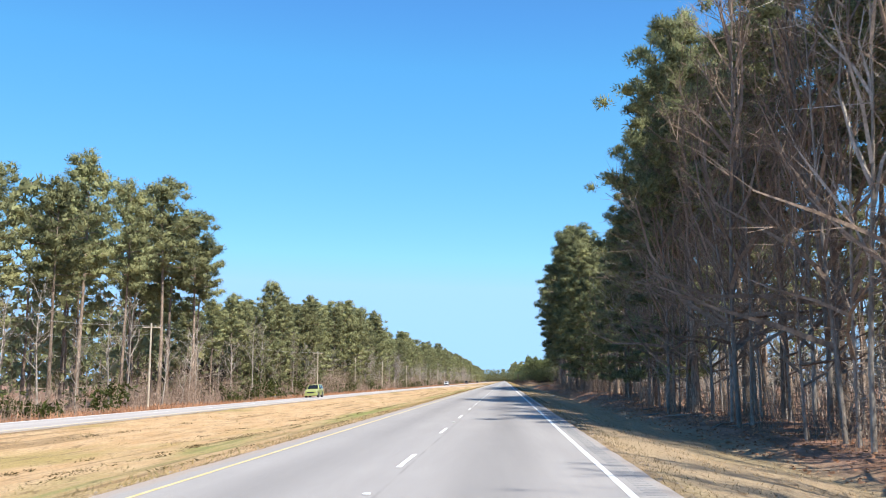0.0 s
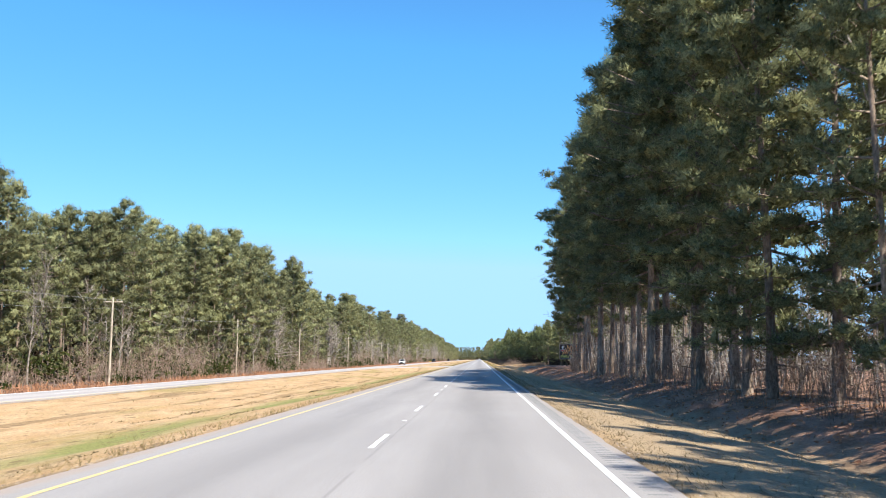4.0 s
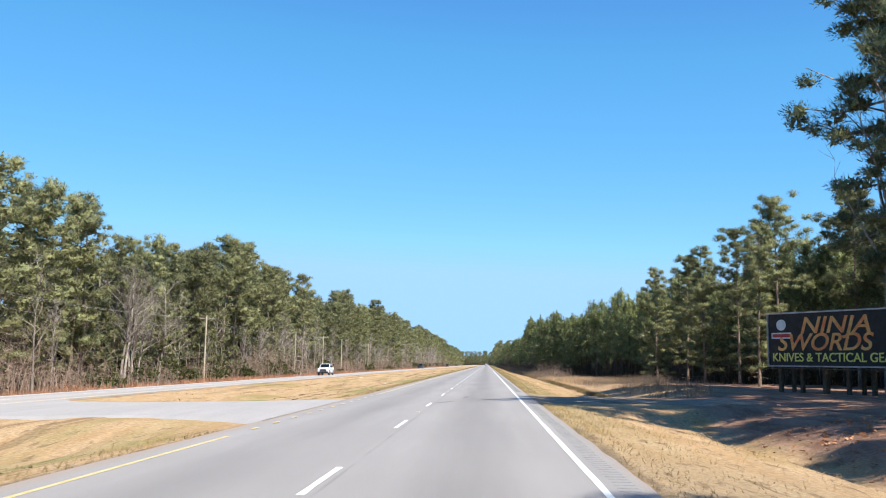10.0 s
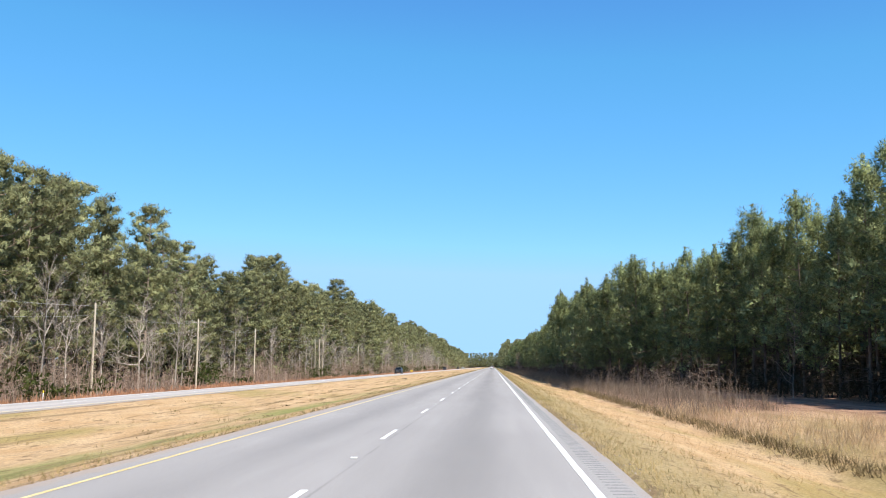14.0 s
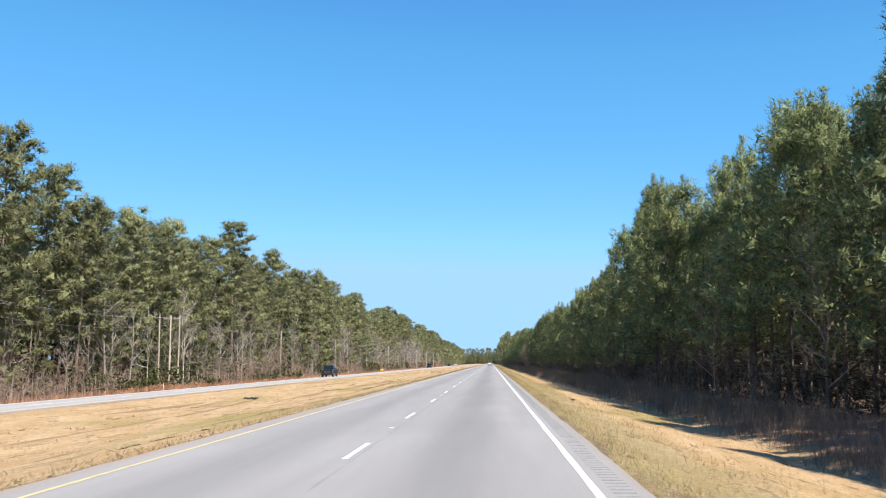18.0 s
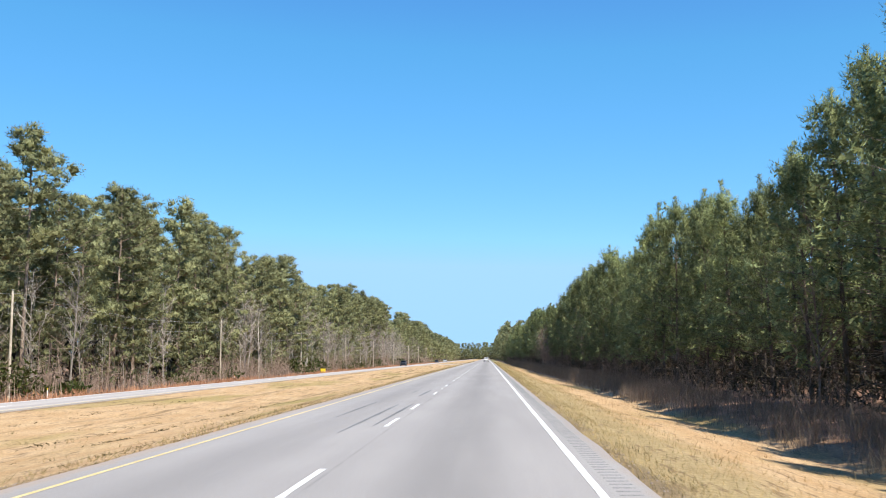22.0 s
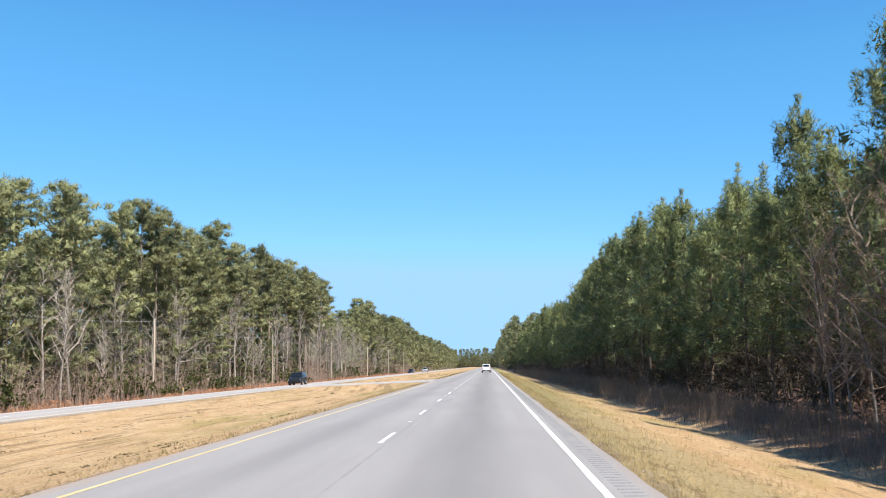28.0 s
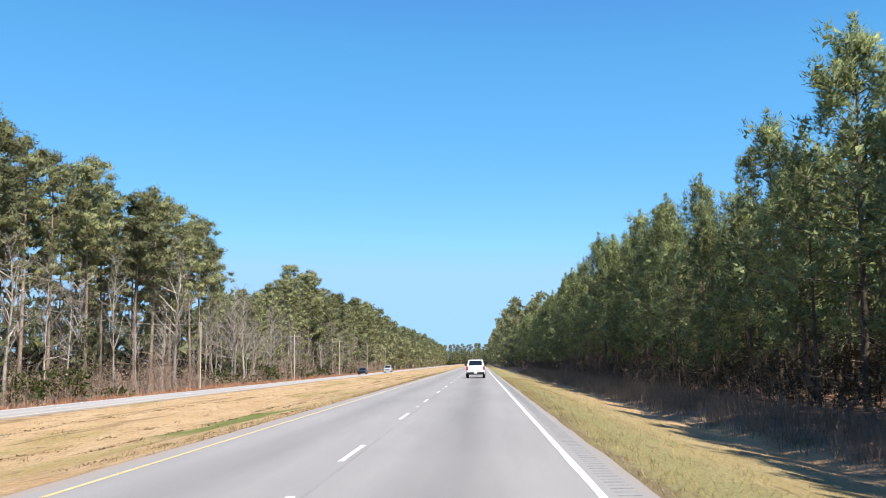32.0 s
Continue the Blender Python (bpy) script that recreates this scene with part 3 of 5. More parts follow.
far_opp = [(np.array([[-23.3, y, -.618], [-23.18, y, -.618], [-23.18, y + 3.2, -.618], [-23.3, y + 3.2, -.618]]), np.array([[0, 1, 2], [0, 2, 3]])) for y in np.arange(30, 1400, 12.192)]
tagged(child("opposite_lane_dashes", tri_mesh("opposite_lane_dashes", *join(far_opp), WHITE_PAINT), road_opposite), kind="stuff")
child("opposite_edge_line_white", strip_mesh("opposite_edge_line_white", -26.6, 0.07, -60, 2000, -0.7325, WHITE_PAINT), road_opposite)
child("opposite_edge_line_yellow", strip_mesh("opposite_edge_line_yellow", -19.95, 0.07, -60, 2000, -0.511, YELLOW_PAINT), road_opposite)

# milled rumble strip: low ribs across the shoulder beside the white line
ribs = []
rib = np.array([[-.15, -.03, .001], [.15, -.03, .001], [.15, .0, .009], [-.15, .0, .009], [-.15, .02, .001], [.15, .02, .001]])
rib_t = np.array([[0, 1, 2], [0, 2, 3], [3, 2, 5], [3, 5, 4]])
for y in np.arange(8, 1060, 0.33):
    if not (DRIVE[0] - 3 < y < DRIVE[1] + 3):
        ribs.append((rib + (4.3 + 0.01 * math.sin(y), y, 0), rib_t))
# darker than the asphalt: the grooves' shadow is put into the rib colour
RIB = surface("shadowed_groove", (0.19, 0.19, 0.19), (0.26, 0.26, 0.255), 3.0, 40.0, 0.25, 0.85, 0.1, 0.003)
tagged(child("rumble_strip", tri_mesh("rumble_strip", *join(ribs), RIB), road), "milled grooves along the shoulder", kind="stuff")


def streak(x, y, length, width, drift):
    """A dark rubber streak with ragged ends."""
    n = 14
    f = np.linspace(0, 1, n)
    w = width * np.sin(np.pi * np.clip(f * 0.96 + 0.02, 0, 1)) ** 0.4 * (0.7 + 0.5 * rng.random(n))
    c = x + drift * f
    V = np.concatenate([np.stack([c - w / 2, y + f * length, np.full(n, 0.0035)], -1), np.stack([c + w / 2, y + f * length, np.full(n, 0.0035)], -1)])
    A = np.arange(n - 1)
    T = np.concatenate([np.stack([A, A + n, A + n + 1], -1), np.stack([A, A + n + 1, A + 1], -1)])
    child("skid_mark", tri_mesh("skid_mark", V, T, TAR), road, "dark rubber streak")


for s in ((-0.75, 373.5, 4.2, 0.07, 0.25), (0.55, 378.0, 5.5, 0.06, 0.15), (-0.9, 639, 13, 0.12, 0.15), (-0.35, 641, 12, 0.1, 0.12), (-1.9, 645, 9, 0.09, 0.1),
          (-0.55, 659.5, 8.0, 0.14, 0.1), (0.0, 673, 6, 0.12, 0.05), (-1.2, 664, 3, 0.1, 0.1), (0.3, 832, 4.5, 0.07, 0.3), (1.2, 322, 3.0, 0.2, 0.2), (0.2, 316, 2.5, 0.25, 0.7)):
    streak(*s)

# ---- trees: each kind built once in a few forms, then planted ----


def facing(p0, p1, p2, o):
    """Triangles wound so that they face along o."""
    back = ((np.cross(p1 - p0, p2 - p0) * o).sum(1) < 0)[:, None]
    return np.stack([p0, np.where(back, p2, p1), np.where(back, p1, p2)], 1)


def clumps(g, C, RC, FLAT, WAY, core, fine, length, width, rise=0.25, broad=(0.35, 0.6)):
    """Needle clumps at C: an inner mass of broad sprays and fine outer needles standing off it; WAY: out of the crown."""
    def rep(n):
        return np.repeat(C, n, 0), np.repeat(RC, n)[:, None], np.repeat(np.stack([1 + 0 * FLAT, 1 + 0 * FLAT, FLAT], -1), n, 0), np.repeat(WAY, n, 0)

    P, N = [], []
    if core:
        c, r, f, w = rep(core)
        o = unit(g.normal(size=c.shape) + (0, 0, 0.1))
        p = c + o * r * g.uniform(0.25, 0.7, (len(c), 1)) * f
        t1 = unit(np.cross(o, g.normal(size=c.shape)))
        t2 = np.cross(o, t1) + 0.4 * g.normal(size=c.shape)
        k = r * g.uniform(*broad, (len(c), 1))
        P.append(facing(p - t1 * k * 0.8 - t2 * k * 0.5, p + t1 * k * 0.8 - t2 * k * 0.5, p + t2 * k, o))
        N.append(unit(o + 0.55 * w + 0.12 * g.normal(size=o.shape)))
    if fine:
        c, r, f, w = rep(fine)
        o = unit(g.normal(size=c.shape) + (0, 0, 0.2) + 0.35 * w)
        p = c + o * r * g.uniform(0.5, 1.0, (len(c), 1)) * f
        d = unit(o * 0.8 + 0.55 * g.normal(size=c.shape) + 0.3 * w + (0, 0, rise)) * length * g.uniform(0.6, 1.3, (len(c), 1))
        s = unit(np.cross(d, o + 0.5 * g.normal(size=c.shape))) * width * 0.5 * g.uniform(0.7, 1.4, (len(c), 1))
        P.append(facing(p - s, p + s, p + d, o))
        N.append(unit(o + 0.5 * w + 0.2 * g.normal(size=o.shape)))
    V = np.concatenate(P).reshape(-1, 3)
    return V, np.arange(len(V)).reshape(-1, 3), np.repeat(np.concatenate(N), 3, 0)


def tall_pine(g, H, crown, R, limbs, core, fine, length, width, dead=6, light=False, size=0.9, along=(0.4, 0.7, 1.0), droop=0.0, dome=0.9, broad=(0.35, 0.6), taper=3.0):
    """Loblolly pine: straight tapered bole, limbs, flat needle clumps along the limbs, a rounded top. Returns wood and leaf arrays."""
    lean = g.normal(size=2) * 0.012 * H
    n = 4 if light else 8
    f = np.linspace(0, 1, n)
    spine = np.stack([lean[0] * f ** 1.5 + 0.12 * np.sin(f * 5 + g.random() * 6), lean[1] * f ** 1.5 + 0.12 * np.cos(f * 4 + g.random() * 6), f * H * 0.97 - 0.3], -1)
    r0 = 0.0075 * H + 0.04
    rad = r0 * (1 - 0.82 * f)
    rad[0] *= 1.3
    wood = [tube(spine, rad, 4 if light else 7)]
    at = lambda h: np.array([np.interp(h, spine[:, 2], spine[:, k]) for k in range(3)])
    C, RC, FLAT, WAY = [], [], [], []
    skew = g.random() * 6.28
    for i in range(limbs):
        u = ((i + g.random()) / limbs) ** 0.9
        h = H * (crown + (dome - crown) * u)
        prof = (0.5 + 0.5 * math.sin(math.pi * min(1, 0.15 + 0.6 * u))) * math.sqrt(max(0.1, 1 - 0.8 * u ** taper))
        az = i * 2.4 + g.normal() * 0.5
        r = R * prof * g.uniform(0.64, 0.94) * (1 + 0.08 * math.cos(az - skew))
        el = radians(-4 - droop * (1 - u) + 34 * u + g.normal() * 8)
        d = np.array([math.cos(az) * math.cos(el), math.sin(az) * math.cos(el), math.sin(el)])
        b = at(h)
        mid = b + d * r * 0.55 + (0, 0, -0.05 * r)
        tip = b + d * r + (0, 0, 0.1 * r)
        br = 0.018 + 0.009 * r
        if not light:
            wood.append(tube([b, mid, tip], [br * 1.6, br, br * 0.4], 3))
        for t0 in along:
            t = t0 + g.normal() * 0.07
            c = b + (mid - b) * t / 0.55 if t < 0.55 else mid + (tip - mid) * (t - 0.55) / 0.45
            C.append(c + g.normal(size=3) * (0.1 * r, 0.1 * r, 0.03 * r))
            RC.append(size * g.uniform(0.65, 1.25) * (0.66 + 0.34 * prof))
            FLAT.append(g.uniform(0.4, 0.68))
            WAY.append(unit(d * (1, 1, 0.4) + (0, 0, 0.45)))
    for j in range(5):
        C.append(at(H * 0.93) + g.normal(size=3) * (0.16 * R, 0.16 * R, 0.3))
        RC.append(size * 0.85)
        FLAT.append(0.75)
        WAY.append(np.array((0, 0, 1.0)))
    for i in range(dead):
        h = H * g.uniform(0.25 * crown, crown)
        az = g.random() * 6.28
        L = g.uniform(0.6, 2.2)
        b = at(h)
        wood.append(tube([b, b + L * np.array([math.cos(az), math.sin(az), g.uniform(-0.2, 0.3)])], [0.03, 0.008], 3))
    return join(wood), clumps(g, np.array(C), np.array(RC), np.array(FLAT), np.array(WAY), core, fine, length, width, broad=broad)


def young_pine(g, H, crown, R, gap, core, fine, length, width, dead=12, light=False, along=(0.5, 1.0), size=0.46, broad=(0.3, 0.5)):
    """Plantation pine: whorls of upswept limbs ending in upright needle brushes, candles on top, dead lower limbs."""
    f = np.linspace(0, 1, 3 if light else 6)
    w = g.normal(size=2) * 0.15
    spine = np.stack([w[0] * f, w[1] * f, f * H - 0.2], -1)
    wood = [tube(spine, 0.1 * (1 - 0.88 * f), 4 if light else 5)]
    C, RC, FLAT, WAY = [], [], [], []
    h = H * crown
    while h < H * 0.93:
        u = (h / H - crown) / (1 - crown)
        for i in range(5):
            az = i * 1.2566 + h * 7 + g.normal() * 0.3
            r = R * (1 - u) ** 0.9 * min(1, 0.8 + 1.2 * u) * g.uniform(0.55, 1.15) + 0.18
            el = radians(6 + 40 * u + g.normal() * 9)
            d = np.array([math.cos(az) * math.cos(el), math.sin(az) * math.cos(el), math.sin(el)])
            b = np.array([w[0] * h / H, w[1] * h / H, h])
            tip = b + d * r + (0, 0, 0.16 * r)
            if not light:
                wood.append(tube([b, tip], [0.022, 0.007], 3))
            for t in along:
                C.append(b + (tip - b) * (t + 0.08 * g.normal()) + g.normal(size=3) * (0.14, 0.14, 0.1))
                RC.append(size * g.uniform(0.6, 1.25) * (0.75 + 0.25 * r / R))
                FLAT.append(g.uniform(0.9, 1.9))
                WAY.append(unit(d * (0.8, 0.8, 0) + (0, 0, 0.9)))
        h += gap * g.uniform(0.8, 1.2)
    for i in range(15):                                    # candles: the leader, then upright shoots round the upper whorls
        az, off = i * 2.4 + g.random(), (0.0 if i == 0 else 0.2 + 0.085 * i * g.uniform(0.7, 1.1))
        z1 = H * (1.03 if i == 0 else 0.985 - 0.13 * off) + (0 if i == 0 else 0.25 * g.normal())
        for k, z in enumerate((1.3, 0.9, 0.5, 0.15) if i == 0 else (0.8, 0.45, 0.12)):
            C.append(np.array([w[0] + math.cos(az) * off, w[1] + math.sin(az) * off, z1 - z]))
            RC.append(0.19 - 0.025 * k)
            FLAT.append(1.7)
            WAY.append(np.array((0.0, 0.0, 1.0)))
    for i in range(dead):
        h = H * g.uniform(0.06, crown + 0.08)
        az = g.random() * 6.28
        n = g.uniform(0.6, 1.9)
        b = np.array([w[0] * h / H, w[1] * h / H, h])
        wood.append(tube([b, b + n * np.array([math.cos(az), math.sin(az), g.uniform(-0.35, 0.3)])], [0.016, 0.005], 3))
    return join(wood), clumps(g, np.array(C), np.array(RC), np.array(FLAT), np.array(WAY), core, fine, length, width, 0.7, broad)


def bare_tree(g, H, limbs, subs, twigs, thin=1.0, start=0.3):
    """Leafless hardwood: bole, crooked limbs, branchlets. Returns bole and branch arrays."""
    f = np.linspace(0, 1, 8)
    w = g.normal(size=2) * 0.05 * H
    spine = np.stack([w[0] * f ** 2 + 0.15 * np.sin(6 * f + g.random() * 6), w[1] * f ** 2 + 0.15 * np.sin(5 * f + g.random() * 6), f * H - 0.2], -1)
    bole = tube(spine, (0.0085 * H * thin + 0.02) * (1 - 0.9 * f), 6)
    out, TV = [], []

    def strand(p, d, L, r, bend):
        q = [p]
        for s in range(3):
            d = unit(d + g.normal(size=3) * bend + (0, 0, 0.12))
            q.append(q[-1] + d * L / 3)
        return np.array(q), d

    for i in range(limbs):
        u = start + (0.97 - start) * (i + g.random()) / limbs
        b = np.array([np.interp(u, f, spine[:, k]) for k in range(3)])
        az = i * 2.4 + g.normal() * 0.4
        el = radians(35 + 25 * u + g.normal() * 12)
        L = H * (0.34 - 0.22 * u) * g.uniform(0.7, 1.25)
        d = np.array([math.cos(az) * math.cos(el), math.sin(az) * math.cos(el), math.sin(el)])
        pts, _ = strand(b, d, L, 0, 0.22)
        r = 0.012 * L + 0.012
        out.append(tube(pts, [r * 1.3, r, r * 0.7, r * 0.3], 3))
        for s in range(subs):
            t = g.uniform(0.25, 1.0) * 3
            k = min(2, int(t))
            p = pts[k] + (pts[k + 1] - pts[k]) * (t - k)
            dd = unit(d + g.normal(size=3) * 0.65 + (0, 0, 0.25))
            l2 = L * g.uniform(0.25, 0.55)
            p2, _ = strand(p, dd, l2, 0, 0.25)
            out.append(tube(p2[[0, 2, 3]], [0.014, 0.009, 0.004], 3))
            for q in range(twigs):
                c = p2[g.integers(1, 4)]
                e = unit(dd + g.normal(size=3) * 0.7 + (0, 0, 0.2)) * l2 * g.uniform(0.3, 0.7)
                sd = unit(np.cross(e, g.normal(size=3))) * 0.011
                TV.append([c - sd, c + sd, c + e])
    V = np.array(TV).reshape(-1, 3)
    out.append((V, np.arange(len(V)).reshape(-1, 3)))
    return bole, join(out)


def kind(name, pair, m1, m2, label, n1="trunk", n2="crown"):
    return name, tri_mesh(n1, *pair[0], m1, True), tri_mesh(n2, *pair[1][:2], m2, normals=pair[1][2] if len(pair[1]) > 2 else None), label, n1, n2


def plant(form, x, y, turn, s, sz, group, sink=0.0):
    """Sets one tree of a form: an empty at its base with trunk and crown."""
    name, wood, leaf, label, n1, n2 = form
    ob = new(name)
    ob.empty_display_size = 0.5
    ob.matrix_basis = Matrix.LocRotScale((x, y, float(land(x, y)) - sink), Euler((0, 0, turn)), (s, s, sz))
    tagged(ob, label, "tree", group)
    new(n1, wood).parent = ob
    new(n2, leaf).parent = ob
    return ob


def scatter(pairs, places, wood_name, leaf_name, wood_mat, leaf_mat, label, g):
    """Woods behind the edge: all trunks in one mesh and all crowns in another."""
    W, L = [], []
    for x, y, h in places:
        (wv, wt), (lv, lt, *_), H = pairs[g.integers(len(pairs))]
        a, s = g.random() * 6.28, h / H
        c, n = math.cos(a) * s, math.sin(a) * s
        M = np.array([[c, n, 0], [-n, c, 0], [0, 0, s]])
        o = np.array([x, y, float(land(x, y))])
        W.append((wv @ M + o, wt))
        L.append((lv @ M + o, lt))
    w = tagged(new(wood_name, tri_mesh(wood_name, *join(W), wood_mat)), label + ", trunks", "woods", kind="stuff")
    l = tagged(new(leaf_name, tri_mesh(leaf_name, *join(L), leaf_mat)), label + ", crowns", "woods", kind="stuff")
    return w, l


g = np.random.default_rng(5)
# forms for the woods beyond the far carriageway (crown starts low: dense; high: open)
DENSE = [kind("pine_tree", tall_pine(g, 26, c, R, 56, 18, 56, 0.34, 0.085, size=1.15, broad=(0.2, 0.34)), BARK_PINE, NEEDLES, "tall pine with a dense dark green crown at the wood's edge") for c, R in ((0.1, 5.0), (0.16, 5.4), (0.26, 5.2), (0.12, 4.4))]
OPEN = [kind("pine_tree", tall_pine(g, 28, c, R, 34, 20, 60, 0.34, 0.085, 10, size=1.15, broad=(0.2, 0.34)), BARK_PINE, NEEDLES, "tall pine with a bare trunk and an open clumped crown") for c, R in ((0.42, 5.0), (0.5, 4.6), (0.36, 5.3), (0.56, 4.6))]
# nearer and finer forms for the woods beside the shoulder
NEAR = [kind("pine_tree", tall_pine(g, 28, c, R, 50, 18, 170, 0.32, 0.06, 14, size=1.0, along=(0.35, 0.65, 0.95), droop=12, broad=(0.22, 0.36), taper=1.3), BARK_PINE, NEEDLES_DARK, "tall pine with heavy drooping limbs overhanging the verge") for c, R in ((0.1, 5.6), (0.16, 6.0), (0.24, 6.6), (0.3, 6.2))]
NEAR_HIGH = [kind("pine_tree", tall_pine(g, 28, c, R, 34, 18, 160, 0.32, 0.06, 16, size=1.0, along=(0.4, 0.7, 1.0), broad=(0.22, 0.36)), BARK_PINE, NEEDLES_DARK, "tall pine with a long bare trunk and a high crown") for c, R in ((0.4, 5.4), (0.48, 5.0))]
YOUNG = [kind("young_pine", young_pine(g, 12, c, 1.15 * R, 0.74, 10, 54, 0.2, 0.03, 38, size=0.42, broad=(0.22, 0.38)), BARK_YOUNG, NEEDLES_YOUNG, "young plantation pine with upright candle tips") for c, R in ((0.2, 2.0), (0.28, 2.2), (0.16, 1.9), (0.32, 2.3), (0.24, 1.8))]
BARE = [kind("bare_tree", bare_tree(g, 14, n, 6, 6), BARK_PALE, BRANCH_PALE, "leafless grey hardwood in front of the pines") for n in (14, 18, 16, 20)]
BARE_TALL = [kind("bare_tree", bare_tree(g, 20, n, 6, 6, 0.5, 0.3), BARK_PALE, BRANCH_PALE, "tall slender leafless hardwood in the shaded wood") for n in (13, 16, 12)]
BROWN_TALL = [kind("bare_tree", bare_tree(g, 20, n, 8, 9, 0.5, 0.15), BARK_GREY, TWIGS, "tall tangled leafless hardwood in the shaded wood") for n in (18, 22)]
BROWN = [kind("bare_tree", bare_tree(g, 20, n, 7, 6, 0.5, 0.12), BARK_GREY, TWIGS, "brown leafless hardwood on the plantation's edge") for n in (18, 22)]
# light forms for the depth of the woods
BACK = [(*tall_pine(g, 26, c, 4.8, 20, 6, 8, 0.7, 0.3, 0, True, size=1.7, along=(0.45, 0.95)), 26) for c in (0.04, 0.1, 0.06)]
BACK_YOUNG = [(*young_pine(g, 12, c, 2.2, 1.0, 3, 8, 0.3, 0.12, 1, True, (0.9,), 0.6, (0.5, 0.8)), 12) for c in (0.28, 0.34, 0.24)]
DEEP_YOUNG = [(*young_pine(g, 12, c, 2.4, 1.9, 4, 1, 0.5, 0.3, 0, True, (0.9,), 0.9, (0.5, 0.8)), 12) for c in (0.2, 0.25)]
BACK_HIGH = [(*tall_pine(g, 26, c, 4.6, 14, 6, 8, 0.7, 0.3, 8, True, size=1.6, along=(0.45, 0.95)), 26) for c in (0.4, 0.5, 0.32)]
FAR = [(*tall_pine(g, 26, c, 5.0, 11, 5, 5, 0.9, 0.5, 0, True, size=2.3, along=(0.45, 0.95)), 26) for c in (0.03, 0.08, 0.05)]
g = np.random.default_rng(6)

# height of the treetops along the far wood's edge
TOP_Y = (60, 90, 98, 114, 146, 158, 182, 192, 215, 240, 263, 284, 315, 321, 327, 336, 348, 373, 386, 400, 421, 432, 445, 466, 481, 499, 510, 530, 545, 569, 580,
         594, 615, 640, 657, 682, 697, 719, 745, 780, 788, 806, 832, 846, 855, 880, 924, 951, 978, 1000, 1030, 1070, 1080, 1108, 1120, 1157, 1200, 1249, 1330, 1700, 2300)
TOP_Z = (27, 28.8, 29.6, 32.2, 33.8, 20, 19.4, 25, 20.3, 24.8, 26.3, 29.8, 29, 29.4, 23, 24, 27.4, 28, 25.4, 21.2, 23, 21.4, 26.1, 29.8, 23.3, 29, 28, 25.8, 24, 20.6, 26.3,
         28.9, 24.7, 28.5, 25.4, 28.9, 23.7, 28, 28, 32, 31, 27.7, 26.9, 29.7, 25.8, 26, 26.4, 28.8, 29.5, 31.5, 32.5, 31.8, 17, 20, 22, 30.5, 28, 29, 32, 29, 28)
top_left = lambda y: 1.03 * float(np.interp(y, TOP_Y, TOP_Z))

BIG_BARE = ((319, 15.0), (321, 15.5), (395, 15.2), (396, 15.3), (398, 14.8), (409, 14.2), (470, 11.4), (478, 11.0), (490, 11.1), (511, 12.3), (584, 11.3), (615, 13.4), (662, 10.7), (696, 12.4), (745, 8.8), (797, 17.9), (807, 15.5), (859, 19.3), (885, 14.8), (891, 15.6), (907, 11.1), (968, 13.9), (993, 17.0), (1043, 22.9), (1078, 17.9), (1085, 18.6))
y = 62.0
while y < 1330:                                   # far wood, front row
    sparse = y < 172 or 960 < y < 1085
    h = top_left(y) * (0.85 + 0.18 * g.random() ** 0.7)
    s = h / (28 if sparse else 26)
    form = (OPEN if sparse or g.random() < 0.22 else DENSE)[g.integers(4)]
    plant(form, -46.5 - 2.6 * g.random(), y, g.random() * 6.28, s * g.uniform(0.9, 1.12), s, "pines at the far wood's edge")
    y += (8.5 if sparse else 7.0) * g.uniform(0.6, 1.4)
y = 64.0
while y < 1250:                                   # second row
    h = top_left(y) * g.uniform(0.8, 0.97)
    s = h / 28
    plant(OPEN[g.integers(4)], -52.5 - 4 * g.random(), y, g.random() * 6.28, s * g.uniform(0.9, 1.15), s, "pines at the far wood's edge")
    y += 15 * g.uniform(0.7, 1.35)
places = []
for x0 in (-58, -65, -73, -83):
    y = 55.0
    while y < 1330:
        if not (y < 165 and x0 < -60) and not (1020 < y < 1140 and x0 < -64):
            places.append((x0 + 3 * g.normal(), y, top_left(y) * g.uniform(0.78, 0.93)))
        y += 8.0 * g.uniform(0.6, 1.4)
scatter(BACK, places, "far_wood_trunks", "far_wood_crowns", BARK_PINE, NEEDLES, "deep pine wood beyond the far carriageway", g)
y = 75.0
while y < 1330:                                   # leafless trees along the far edge
    dense = 470 < y < 560 or 620 < y < 720 or 1060 < y < 1240 or 880 < y < 960
    h = g.uniform(6, 15) if y < 930 else g.uniform(8, 18)
    plant(BARE[g.integers(4)], -43.5 - 3.5 * g.random(), y, g.random() * 6.28, h / 14, h / 14, "leafless trees at the far wood's edge")
    y += (3.6 if dense else 6.6) * g.uniform(0.5, 1.6)
for y, h in BIG_BARE:                             # broad leafless crowns that stand out before the pines
    plant(BARE[g.integers(4)], -44.5, y, g.random() * 6.28, h / 14 * 1.35, h / 14, "leafless trees at the far wood's edge")
    if h > 13 and y < 860:
        plant(BARE[g.integers(4)], -44.0 - g.random(), y + 2.5, g.random() * 6.28, h / 14 * 1.15, h / 14 * 0.85, "leafless trees at the far wood's edge")

